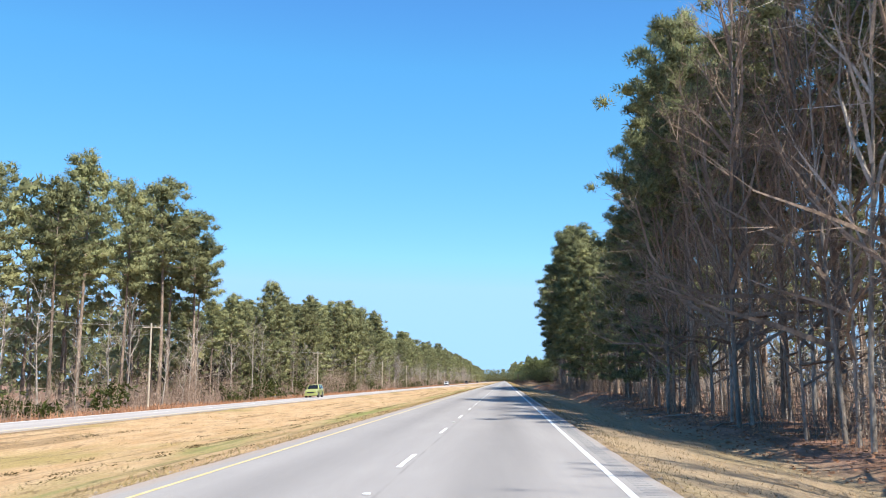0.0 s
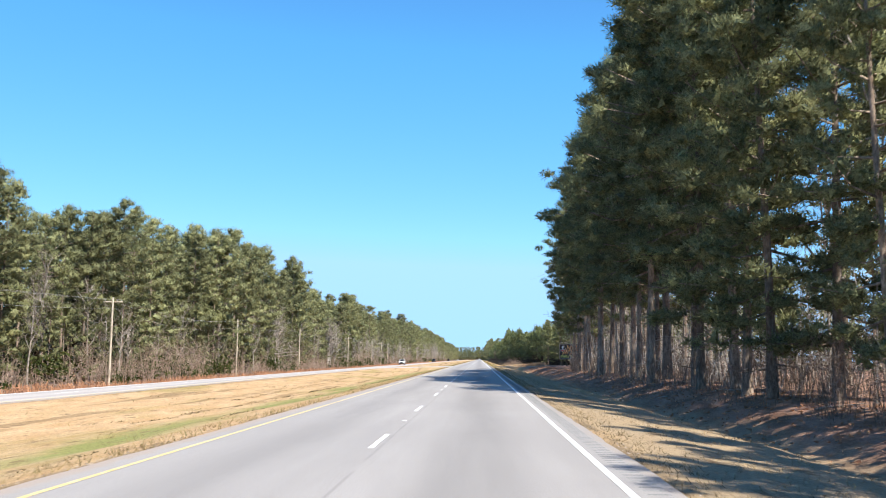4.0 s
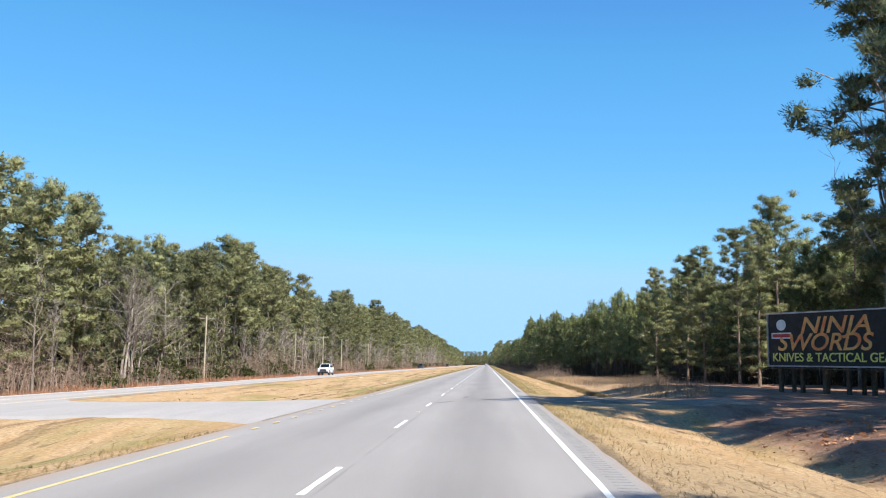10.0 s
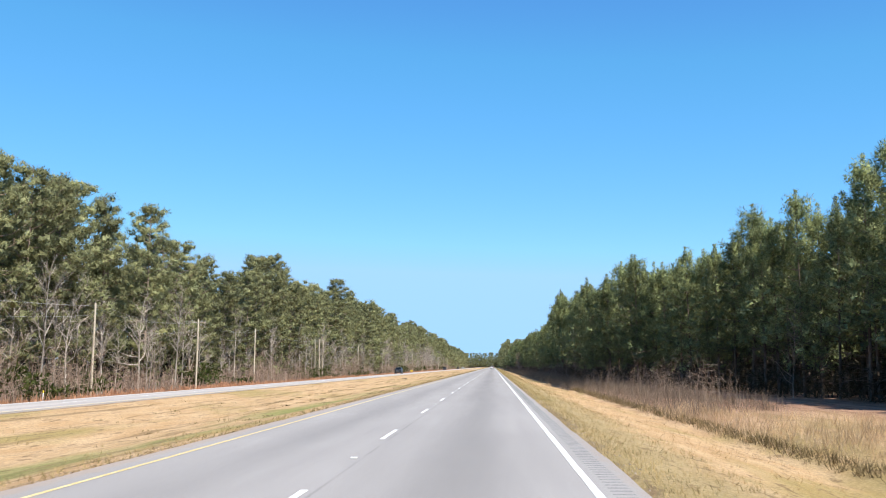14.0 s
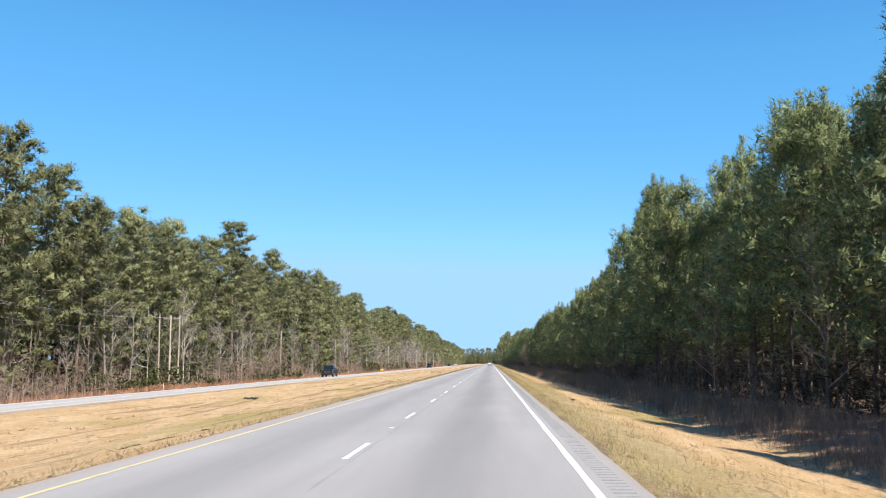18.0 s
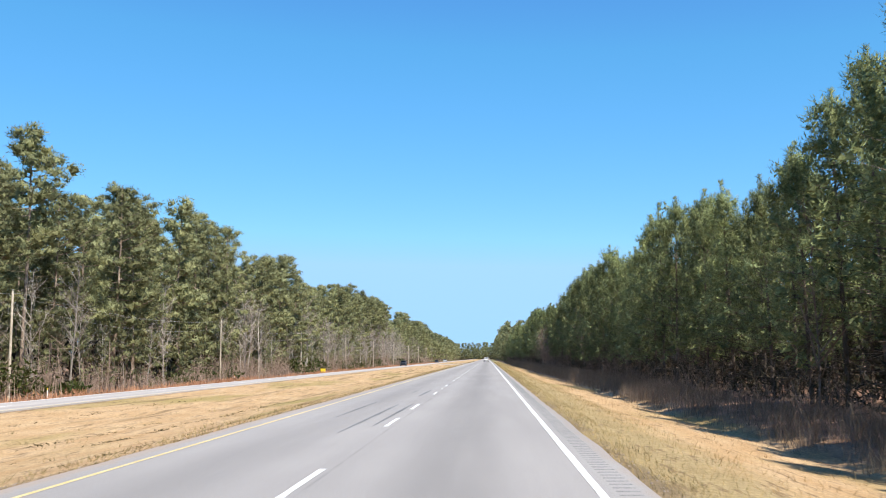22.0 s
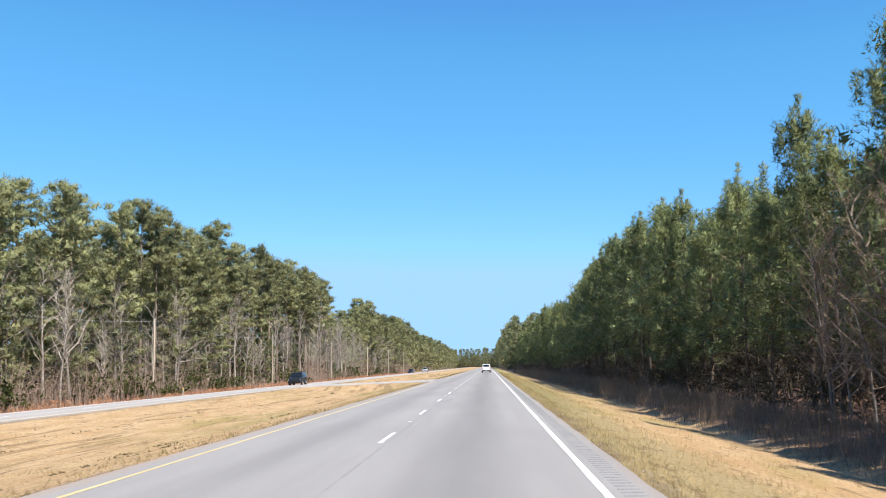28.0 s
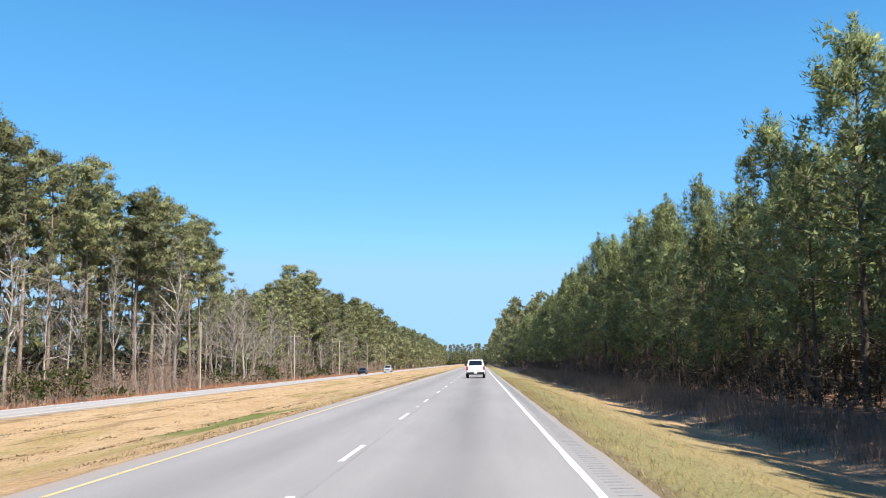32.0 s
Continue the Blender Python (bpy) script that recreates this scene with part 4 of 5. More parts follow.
# woods beside the near shoulder, up to the clearing
wood_x = lambda y: float(np.interp(y, (0, 130, 145, 215, 245, 275, 290, 308), (15.0, 15.0, 14.4, 14.8, 16.5, 18.8, 20.6, 24.8)))
WOOD_Y = (0, 67, 76, 90, 105, 125, 143, 156, 195, 232, 241, 262, 292, 308)
WOOD_H = (28, 31, 31, 29.5, 22, 20.5, 22.5, 29, 33.5, 32.5, 28.5, 27, 28, 26)
top_near = lambda y: float(np.interp(y, WOOD_Y, WOOD_H))
y = 28.0
while y < 274:
    h = top_near(y) * g.uniform(0.82, 1.02)
    hard = g.random() < (0.8 if y < 72 else 0.12)
    form = NEAR_HIGH[g.integers(2)] if hard else NEAR[g.integers(2) + (2 if y > 165 else 0)]
    plant(form, wood_x(y) + 3.2 * g.random() ** 2 + (1.8 if y < 62 else 0), y, g.random() * 6.28, h / 28 * g.uniform(0.9, 1.1) * (1.12 if 150 < y < 190 else 1.04 if y > 140 or y < 60 else 0.94), h / 28, "pines beside the near shoulder")
    y += (5.6 if y < 52 else 4.4 if y < 96 else 5.2 if y < 140 else 4.5 if y < 215 else 6.3) * g.uniform(0.7, 1.3)
y = 30.0
while y < 300:
    h = top_near(y) * g.uniform(0.85, 1.0)
    plant(NEAR_HIGH[g.integers(2)], wood_x(y) + 5 + 6 * g.random(), y, g.random() * 6.28, h / 28, h / 28, "pines beside the near shoulder")
    y += (8.5 if 140 < y < 205 or y < 90 else 15.0) * g.uniform(0.7, 1.3)
for x, y0, h in ((22.8, 302, 36), (24.8, 306, 36)):         # the wood's last tall pines, up to those behind the billboard
    plant(NEAR_HIGH[g.integers(2)], x, y0, g.random() * 6.28, h / 34, h / 28, "pines beside the near shoulder")
for x, y0, h in ((23.5, 288, 24), (25.8, 297, 26), (27.0, 309, 33), (29.5, 318, 34), (32.5, 324, 35), (31.5, 333, 35), (30.5, 341, 34), (35.5, 338, 35), (36.5, 328, 34)):
    plant(NEAR[2 + g.integers(2)], x, y0, g.random() * 6.28, h / 28, h / 28, "pines beside the near shoulder")
for x, y0, h in ((29.2, 340, 27), (31.0, 335, 29), (26.6, 312, 22)):
    plant(BARE_TALL[g.integers(3)], x, y0, g.random() * 6.28, h / 20, h / 20, "leafless trees beside the near shoulder")
y = 4.0
while y < 304:
    h = g.uniform(13, 22) if y > 80 else g.uniform(11, 24)
    near = wood_x(y) + (-1.6 + 3.5 * g.random() if y < 110 or y > 270 else 0.3 + 7 * g.random())
    plant(BROWN_TALL[g.integers(2)] if y < 85 and g.random() < 0.9 else BARE_TALL[g.integers(3)], near, y, g.random() * 6.28, h / 20 * g.uniform(0.8, 1.1), h / 20, "leafless trees beside the near shoulder")
    y += (1.9 if y < 78 else 4.6 if y < 110 else 8.0) * g.uniform(0.6, 1.4)
places = [(x0 + 4 * g.random(), y0 + 3 * g.normal(), top_near(y0) * g.uniform(0.5, 0.7)) for x0 in (50,) for y0 in np.arange(-20, 300, 11.0)]
places += [(x0 + 5 * g.random(), y0 + 3 * g.normal(), g.uniform(15, 24)) for x0 in (27, 36) for y0 in np.arange(30, 135, 7.0)]
places += [(x0 + 4 * g.random(), y0 + 3 * g.normal(), g.uniform(12, 22)) for x0 in (37, 44, 52) for y0 in np.arange(300, 380, 6.0)]
places += [(27 + 12 * g.random(), y0, g.uniform(24, 30)) for y0 in np.arange(-40, 22, 6.0)]
scatter(BACK_HIGH, places, "near_wood_trunks", "near_wood_crowns", BARK_PINE, NEEDLES_DARK, "deep wood beside the near shoulder", g)

# the young plantation
edge_x = lambda y: float(np.interp(y, (340, 372, 423, 463, 490, 520, 600, 1300), (39, 36, 29, 22.5, 18.4, 16.7, 16.2, 16.0)))
TIP_Y = (350, 400, 435, 480, 509, 528, 541, 574, 600, 605, 623, 636, 675, 689, 701, 744, 776, 804, 826, 848, 871, 885, 908, 932, 950, 958, 985, 1058, 1300)
TIP_H = (16, 16.5, 16, 14.2, 14.6, 14.9, 15.0, 17.4, 16.3, 14.3, 12.8, 13.5, 12.8, 13.9, 12.8, 14.5, 13.7, 13.7, 13.6, 14.5, 14.8, 16.4, 15.8, 14.8, 14.0, 13.3, 15, 15.5, 15.5)
y = 352.0
count = 0
while y < 1200 and count < 300:
    h = float(np.interp(y, TIP_Y, TIP_H)) * (0.68 + 0.34 * g.random() ** 0.8)
    plant(YOUNG[g.integers(5)], edge_x(y) + 1.3 * g.random(), y, g.random() * 6.28, h / 12 * g.uniform(1.05, 1.4), h / 12, "young pines of the roadside plantation")
    y += (2.7 if y < 930 else 3.2) * g.uniform(0.65, 1.35)
    count += 1
young_end = y
places = []
for row in range(2):
    y0 = 350.0
    while y0 < 1320:
        places.append((edge_x(y0) + 2.2 + 3.0 * row + 1.2 * g.random(), y0, float(np.interp(y0, TIP_Y, TIP_H)) * g.uniform(0.68, 0.88)))
        y0 += (3.2 + 0.35 * row) * g.uniform(0.7, 1.3)
places += [(edge_x(y0) + 0.8 + 7 * g.random(), y0, float(np.interp(y0, TIP_Y, TIP_H)) * g.uniform(0.6, 0.92)) for y0 in np.arange(352, 520, 0.9)]
places += [(edge_x(y0) + 1.5 * g.random(), y0, g.uniform(10.5, 13)) for y0 in np.arange(young_end, 1330, 2.4)]
deep = [(edge_x(y0) + 11.5 + 4.0 * row + 2 * g.random(), y0 + 2 * g.random(), float(np.interp(y0, TIP_Y, TIP_H)) * g.uniform(0.68, 0.84)) for row in range(4) for y0 in np.arange(345, 1320, 4.4)]
scatter(DEEP_YOUNG, deep, "deep_plantation_trunks", "deep_plantation_crowns", BARK_YOUNG, NEEDLES_YOUNG, "inner rows of the young pine plantation", g)
scatter(BACK_YOUNG, places, "plantation_trunks", "plantation_crowns", BARK_YOUNG, NEEDLES_YOUNG, "depth of the young pine plantation", g)
for y0 in (455, 541, 560, 612, 655, 745, 800, 803, 805.5, 807, 809, 810.5, 812, 813.5, 815, 816.5, 818, 819.5, 821, 822.5, 824, 826, 1015):   # hardwoods on the plantation's edge
    h = g.uniform(6, 9) if y0 < 799 or y0 > 870 else g.uniform(5.5, 8.6)
    plant(BROWN[g.integers(2)], edge_x(y0) - 0.6 - 1.4 * g.random() * (799 < y0 < 870), y0, g.random() * 6.28, h / 20 * 1.15, h / 20, "leafless trees on the plantation's edge")

# the road's far reach and the woods that close it
scatter(FAR, [(66 + 8 * g.random(), y0, (9 if y0 < 300 else 15) + 4 * g.random()) for y0 in np.arange(-10, 420, 5.0)], "inner_wood_trunks", "inner_wood_crowns", BARK_PINE, NEEDLES_DARK, "innermost trees of the near wood", g)
scatter(FAR, [(-98 - 14 * g.random() - 20 * (k % 3), y0, top_left(y0) * g.uniform(0.6, 0.8)) for k, y0 in enumerate(np.arange(172, 1330, 2.2))], "deep_wood_trunks", "deep_wood_crowns", BARK_PINE, NEEDLES_DARK, "innermost pines of the far wood", g)
places = [(32 + 34 * g.random(), y0, g.uniform(10, 12)) for y0 in np.arange(430, 1320, 2.6)]
scatter(FAR, places, "back_plantation_trunks", "back_plantation_crowns", BARK_YOUNG, NEEDLES_YOUNG, "far rows of the young pine plantation", g)
places = [(-46 - 9 * g.random() - 9 * r, y0, top_left(y0) * g.uniform(0.8, 1.0)) for r in range(3) for y0 in np.arange(1335, 2250, 6.5)]
places += [(14 + 3 * g.random() + 8 * r, y0, (12 if y0 < 1240 and r == 0 else g.uniform(21, 28))) for r in range(3) for y0 in np.arange(1230, 2250, 7.5)]
places += [(x0 + 6 * g.random(), 2255 + 60 * g.random(), g.uniform(20, 31)) for x0 in np.arange(-170, 140, 1.3)]
places += [(x0 + 3 * g.random(), 2240 + 20 * g.random(), g.uniform(12, 20)) for x0 in np.arange(-70, 60, 1.0)]
scatter(FAR, places, "distant_wood_trunks", "distant_wood_crowns", BARK_PINE, NEEDLES, "distant woods along and across the road's end", g)

for x, y0, h in ((27, 362, 15), (31, 369, 19), (35, 360, 18), (25, 375, 14.5), (30, 380, 17.5), (22.5, 388, 14), (27, 392, 16), (39, 372, 20)):
    plant(NEAR_HIGH[g.integers(2)] if h > 17 else NEAR[g.integers(2)], x, y0, g.random() * 6.28, h / 26, h / 27, "pines behind the clearing")

h = np.random.default_rng(31)
scatter(BACK, [(-44.6 - 2.6 * h.random(), y0 + 3 * h.normal(), h.uniform(5.5, 13)) for y0 in np.arange(162, 1010, 5.5) if h.random() < 0.75 or y0 < 480], "understorey_trunks", "understorey_crowns", BARK_PINE, NEEDLES, "young pines filling the far wood's foot", h)

# ---- undergrowth and grass ----


def stems(g, P, h, twigs, width, spread):
    """Thin upright shoots with side twigs."""
    n = len(P)
    swell = 0.62 + 0.5 * np.sin(P[:, :1] * 0.7 + 2 * np.sin(P[:, 1:2] * 0.09)) * np.sin(P[:, 1:2] * 0.21) + 0.25 * np.sin(P[:, 1:2] * 0.057)
    hh = h * np.clip(swell, 0.25, 1.3) * g.uniform(0.4, 1.35, (n, 1))
    lean = g.normal(size=(n, 3)) * 0.18 * (1, 1, 0)
    side = unit(g.normal(size=(n, 3)) * (1, 1, 0.05)) * width
    tip = P + (lean + (0, 0, 1)) * hh
    V = [np.stack([P - side, P + side, tip], 1).reshape(-1, 3)]
    for k in range(twigs):
        t = g.uniform(0.2, 0.9, (n, 1))
        b = P + (tip - P) * t
        e = unit(g.normal(size=(n, 3)) * (1, 1, 0.5) + (0, 0, 0.5)) * hh * spread * g.uniform(0.4, 1.1, (n, 1))
        s = unit(np.cross(e, g.normal(size=(n, 3)))) * width * 0.6
        V.append(np.stack([b - s, b + s, b + e], 1).reshape(-1, 3))
    V = np.concatenate(V)
    return V, np.arange(len(V)).reshape(-1, 3)


def spots(g, n, xa, xb, ya, yb):
    x, y = xa + (xb - xa) * g.random(n), ya + (yb - ya) * g.random(n)
    return np.stack([x, y, land(x, y) - 0.03], -1)


def tuft(g, P, h, width, lean=0.35):
    n = len(P)
    hh = h * g.uniform(0.5, 1.3, (n, 1))
    side = unit(g.normal(size=(n, 3)) * (1, 1, 0.02)) * width
    tip = P + (g.normal(size=(n, 3)) * lean * (1, 1, 0) + (0, 0, 1)) * hh
    V = np.stack([P - side, P + side, tip], 1).reshape(-1, 3)
    return V, np.arange(3 * n).reshape(-1, 3)


def clumped(g, P, n, r):
    Q = np.repeat(P, n, 0)
    Q = Q + g.normal(size=Q.shape) * (r, r, 0)
    Q[:, 2] = land(Q[:, 0], Q[:, 1]) - 0.03
    return Q


def stuff(name, VT, material, label, category):
    return tagged(new(name, tri_mesh(name, *VT, material)), label, category, kind="stuff")


off_pavement = lambda P: P[~((P[:, 1] > 299) & (P[:, 1] < 326) & (P[:, 0] < -3.5) & (P[:, 0] > -19.6)) & ~((P[:, 1] > 891) & (P[:, 1] < 920) & (P[:, 0] < -3.5) & (P[:, 0] > -19.6)) & ~((P[:, 1] > 317.5) & (P[:, 1] < 333) & (P[:, 0] > 4) & (P[:, 0] < 17))]

right_of_edge = lambda P: P[P[:, 0] > np.interp(P[:, 1], (0, 150, 165, 215, 245, 275, 290, 308), (13.4, 13.2, 12.8, 13.0, 15.2, 18.0, 20.4, 25))]
stuff("thicket", stems(g, np.concatenate([clumped(g, spots(g, 2600, -47, -41.5, 55, 1330), 6, 0.8), spots(g, 5000, -49, -41.5, 55, 1330)]), 5.2, 6, 0.036, 0.36), TWIGS, "brown leafless thicket along the far wood's foot", "shrub")
# added filler: closes gaps between trunks and paints the depth dark
stuff("wood_floor_brush", join([(lambda P: sprays(g, P + np.stack([0 * P[:, 0], 0 * P[:, 0], g.uniform(0, 1, len(P)) ** 1.3 * 6.5], -1), g.normal(size=P.shape) + (0, 0, 0.6), 1, 1.5, 0.9, 0.8))(spots(g, n, xa, xb, ya, yb)) for n, xa, xb, ya, yb in ((16000, -66, -50, 160, 1330), (2500, 58, 66, -10, 320), (14000, 22, 32, 500, 1300), (5000, 42, 62, 335, 505), (5000, -60, 70, 2255, 2300))]), SHADE_BRUSH, "filler brush in the depth of the woods, near-black for the shade there", "shrub")
# more near-black filler, added to darken the plantation behind the clearing
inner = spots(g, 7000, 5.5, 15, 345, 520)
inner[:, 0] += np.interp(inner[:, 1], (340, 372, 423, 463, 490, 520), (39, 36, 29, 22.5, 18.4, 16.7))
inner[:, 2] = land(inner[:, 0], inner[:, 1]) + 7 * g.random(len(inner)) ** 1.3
stuff("plantation_floor_brush", sprays(g, inner, g.normal(size=inner.shape) + (0, 0, 0.6), 1, 1.4, 0.8, 0.8), SHADE_BRUSH, "filler brush inside the plantation behind the clearing, near-black for the shade there", "shrub")
# near-black sprays paint the shade under the front pines
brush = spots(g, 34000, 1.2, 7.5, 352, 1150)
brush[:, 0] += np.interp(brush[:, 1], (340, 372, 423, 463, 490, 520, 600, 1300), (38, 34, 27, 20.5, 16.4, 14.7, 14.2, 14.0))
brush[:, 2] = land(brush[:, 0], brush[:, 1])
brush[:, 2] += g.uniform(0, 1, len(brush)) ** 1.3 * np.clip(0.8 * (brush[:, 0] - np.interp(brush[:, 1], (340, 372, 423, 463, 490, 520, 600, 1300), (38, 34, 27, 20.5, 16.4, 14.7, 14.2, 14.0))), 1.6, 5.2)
stuff("plantation_brush", sprays(g, brush, g.normal(size=brush.shape) * (1, 1, 0.6) + (0, 0, 1.2), 3, 0.7, 0.07, 0.7), SHADE_BRUSH, "tangled brush under the plantation pines, coloured near-black for their shade", "shrub")
stuff("bare_saplings", stems(g, right_of_edge(np.concatenate([spots(g, 1300, 15.5, 44, 0, 300), clumped(g, spots(g, 240, 15, 30, 0, 290), 4, 0.6)])), 12.0, 9, 0.036, 0.26), TWIGS_PALE, "slender leafless saplings standing in the near wood", "shrub")
stuff("shade_thicket", stems(g, np.concatenate([right_of_edge(clumped(g, spots(g, 1600, 12.8, 21, 2, 302), 5, 0.6)), clumped(g, spots(g, 1700, 13.0, 18.5, 440, 1150), 4, 0.5)]), 2.7, 5, 0.016, 0.4), TWIGS, "grey leafless undergrowth in the shaded wood's edge", "shrub")
shrubs = clumped(g, spots(g, 1000, -46.5, -41.5, 60, 1300), 26, 0.85)
shrubs = shrubs[np.sin(shrubs[:, 1] * 0.083) + 0.8 * np.sin(shrubs[:, 1] * 0.027 + 2) + 0.5 * np.sin(shrubs[:, 1] * 0.31) > -0.15]
shrubs[:, 2] += g.uniform(0.2, 1.0, len(shrubs)) * (2.4 + 1.4 * np.sin(shrubs[:, 1] * 0.19))
stuff("evergreen_shrubs", sprays(g, shrubs, g.normal(size=shrubs.shape) + (0, 0, 0.8), 3, 0.6, 0.26, 0.8), SHRUB_LEAF, "low evergreen shrubs at the far wood's foot", "shrub")
russet = clumped(g, spots(g, 1500, -39.5, -32.5, 40, 1300), 14, 0.5)
russet[:, 2] += g.uniform(0.05, 0.9, len(russet)) * (0.6 + 0.5 * np.sin(russet[:, 1] * 0.11) * np.sin(russet[:, 1] * 0.037))
russet = russet[np.sin(russet[:, 1] * 0.061 + 1) + 0.7 * np.sin(russet[:, 1] * 0.21) > -0.3]
stuff("russet_brush", sprays(g, russet, g.normal(size=russet.shape) + (0, 0, 1.0), 2, 0.42, 0.12, 0.8), SEDGE, "low russet brush beside the far road", "shrub")
stuff("broomsedge", tuft(g, np.concatenate([clumped(g, spots(g, 3600, -36, -28.2, 40, 1300), 9, 0.3)]), 0.75, 0.03, 0.25), SEDGE, "russet broomsedge along the far road's edge", "grass")
meadow = clumped(g, spots(g, 4200, 12.3, 30, 334, 490), 16, 0.3)
meadow = meadow[meadow[:, 0] < np.interp(meadow[:, 1], (334, 372, 408, 425, 440, 490), (16, 20, 22, 17.0, 12.6, 12.0))]
meadow = meadow[np.sin(meadow[:, 0] * 0.9 + 1.5 * np.sin(meadow[:, 1] * 0.13)) + 0.9 * np.sin(meadow[:, 1] * 0.19 + meadow[:, 0] * 0.3) + 0.6 * g.normal(size=len(meadow)) > -0.9]
brown = meadow[:, 1] + 7 * g.normal(size=len(meadow)) < 394
tall = np.concatenate([meadow[~brown], clumped(g, spots(g, 160, 11.4, 14, 418, 446), 14, 0.25), clumped(g, spots(g, 60, 11.2, 13, 560, 640), 16, 0.2)])
stuff("tall_dry_grass", tuft(g, off_pavement(tall), 0.55, 0.011, 0.35), STRAW, "tall straw-coloured grass in the ditch", "grass")
weeds = np.concatenate([meadow[brown] + (1.0, 0, -0.02), clumped(g, spots(g, 800, 11.8, 17, 436, 500), 12, 0.3), clumped(g, spots(g, 6500, 11.3, 14.6, 495, 1120), 14, 0.28)])
# the bank's dark shadow line, put in as a row of dark tufts
bank = clumped(g, spots(g, 1500, 11.5, 12.1, 345, 500), 9, 0.12)
stuff("ditch_weeds", tuft(g, bank, 0.3, 0.014, 0.5), RUT_SHADE_GRASS, "low dark tufts standing for the shaded line of the ditch bank", "grass")
stuff("dead_weeds", tuft(g, off_pavement(weeds), 0.95, 0.008, 0.25), WEEDS, "grey dead weeds at the plantation's foot", "grass")
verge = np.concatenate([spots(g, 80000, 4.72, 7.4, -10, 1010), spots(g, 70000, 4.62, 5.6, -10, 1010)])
# verge grass coloured darker along the stretch the wood shades
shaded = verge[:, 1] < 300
stuff("shade_grass", tuft(g, verge[shaded][::2], 0.1, 0.01, 0.7), RUT_SHADE_GRASS, "thin verge grass coloured dark brown for the wood's shade", "grass")
verge = verge[~shaded]
stuff("verge_grass", tuft(g, off_pavement(verge), 0.14, 0.007, 0.6), OLIVE_GRASS, "short half-green grass beside the shoulder", "grass")
stuff("slope_grass", tuft(g, off_pavement(spots(g, 42000, 6.4, 10.8, -10, 1010)), 0.11, 0.011, 0.7), DRY_GRASS, "short tan grass on the verge slope", "grass")
med_p = np.concatenate([spots(g, 26000, -5.6, -4.05, 10, 1100), clumped(g, spots(g, 1600, -18.8, -5, 20, 1100), 10, 0.22)])
stuff("median_grass", tuft(g, off_pavement(med_p), 0.15, 0.014, 0.6), OLIVE_GRASS, "short tan and olive grass of the median", "grass")
# ragged mower ruts and the scuffed edge beside the yellow line
rut = []
for x0, n in ((-6.4, 1300), (-8.6, 2600), (-10.4, 2600), (-12.6, 2300), (-15.2, 1500)):
    yy = 20 + 1080 * g.random(n)
    keep = np.sin(yy * 0.043 + x0 * 3) + 0.7 * np.sin(yy * 0.11 + x0) + 0.5 * np.sin(yy * 0.31) > 0.15
    yy = yy[keep]
    xx = x0 + 0.7 * np.sin(yy * 0.021 + x0) + 0.3 * np.sin(yy * 0.09 + 2 * x0)
    rut.append(np.stack([xx, yy, 0 * yy], -1))
rut = clumped(g, np.concatenate(rut), 7, 0.13)
stuff("rut_grass", tuft(g, off_pavement(rut), 0.075, 0.035, 1.3), RUT_SHADE_GRASS, "dark matted grass along mower ruts in the median", "grass")
edge = spots(g, 26000, -4.45, -3.93, 10, 1010)
edge = edge[np.sin(edge[:, 1] * 0.7) + 0.8 * np.sin(edge[:, 1] * 0.23 + 1) + 3.5 * (edge[:, 0] + 4.2) > -0.6]
stuff("edge_thatch", tuft(g, off_pavement(edge), 0.09, 0.014, 0.8), RUT_SHADE_GRASS, "ragged dark thatch creeping over the pavement edge", "grass")
def pebbles(g, P, size):
    """Loose stones: skewed four-sided lumps."""
    n = len(P)
    base = np.array([[1, 0, 0], [-0.5, 0.87, 0], [-0.5, -0.87, 0], [0, 0, 0.9]])
    V = P[:, None] + (base + g.normal(size=(n, 4, 3)) * 0.2) * size * g.uniform(0.4, 1.5, (n, 1, 1))
    T = np.array([[0, 1, 3], [1, 2, 3], [2, 0, 3]])
    return V.reshape(-1, 3), (T[None] + 4 * np.arange(n)[:, None, None]).reshape(-1, 3)


grit = np.concatenate([spots(g, 6500, -4.55, -3.9, 8, 1000), spots(g, 5000, 4.6, 5.1, 8, 1000)])
grit[:, 2] += 0.035
stuff("edge_gravel", pebbles(g, off_pavement(grit), 0.022), GRAVEL, "loose pale stones along the pavement edges", "gravel")
litter = spots(g, 9000, 11.0, 16, 2, 310)
V, T = sprays(g, litter, g.normal(size=litter.shape) * (1, 1, 0.1), 1, 0.2, 0.1, 0.3)
stuff("leaf_litter", (V + (0, 0, 0.06), T), SEDGE, "fallen brown leaves along the wood's edge", "leaves")

# fallen limbs on the wood's edge
for k in range(26):
    x, y0, a, L = 12.3 + 2.8 * g.random(), 15 + 275 * g.random(), g.random() * 3.14, g.uniform(1.0, 3.2)
    q = np.linspace(0, 1, 4)
    px, py = x + math.cos(a) * L * (q - 0.5), y0 + math.sin(a) * L * (q - 0.5)
    pts = np.stack([px, py, land(px, py) + 0.04 + 0.06 * g.random(4)], -1)
    tagged(new("fallen_branch", tri_mesh("fallen_branch", *tube(pts, [0.05, 0.045, 0.03, 0.012], 6), BARK_GREY, True)), "broken grey branch lying on the leaf litter", "branch", "fallen branches")

# ---- utility line along the far wood ----
pole_mesh = bmesh.new()
bm_rod(pole_mesh, (0, 0, -0.6), (0, 0, 10.6), 0.15, 0.1, 12)
POLE_ME = bpy.data.meshes.new("shaft")
pole_mesh.to_mesh(POLE_ME)
pole_mesh.free()
POLE_ME.materials.append(POLE_WOOD)
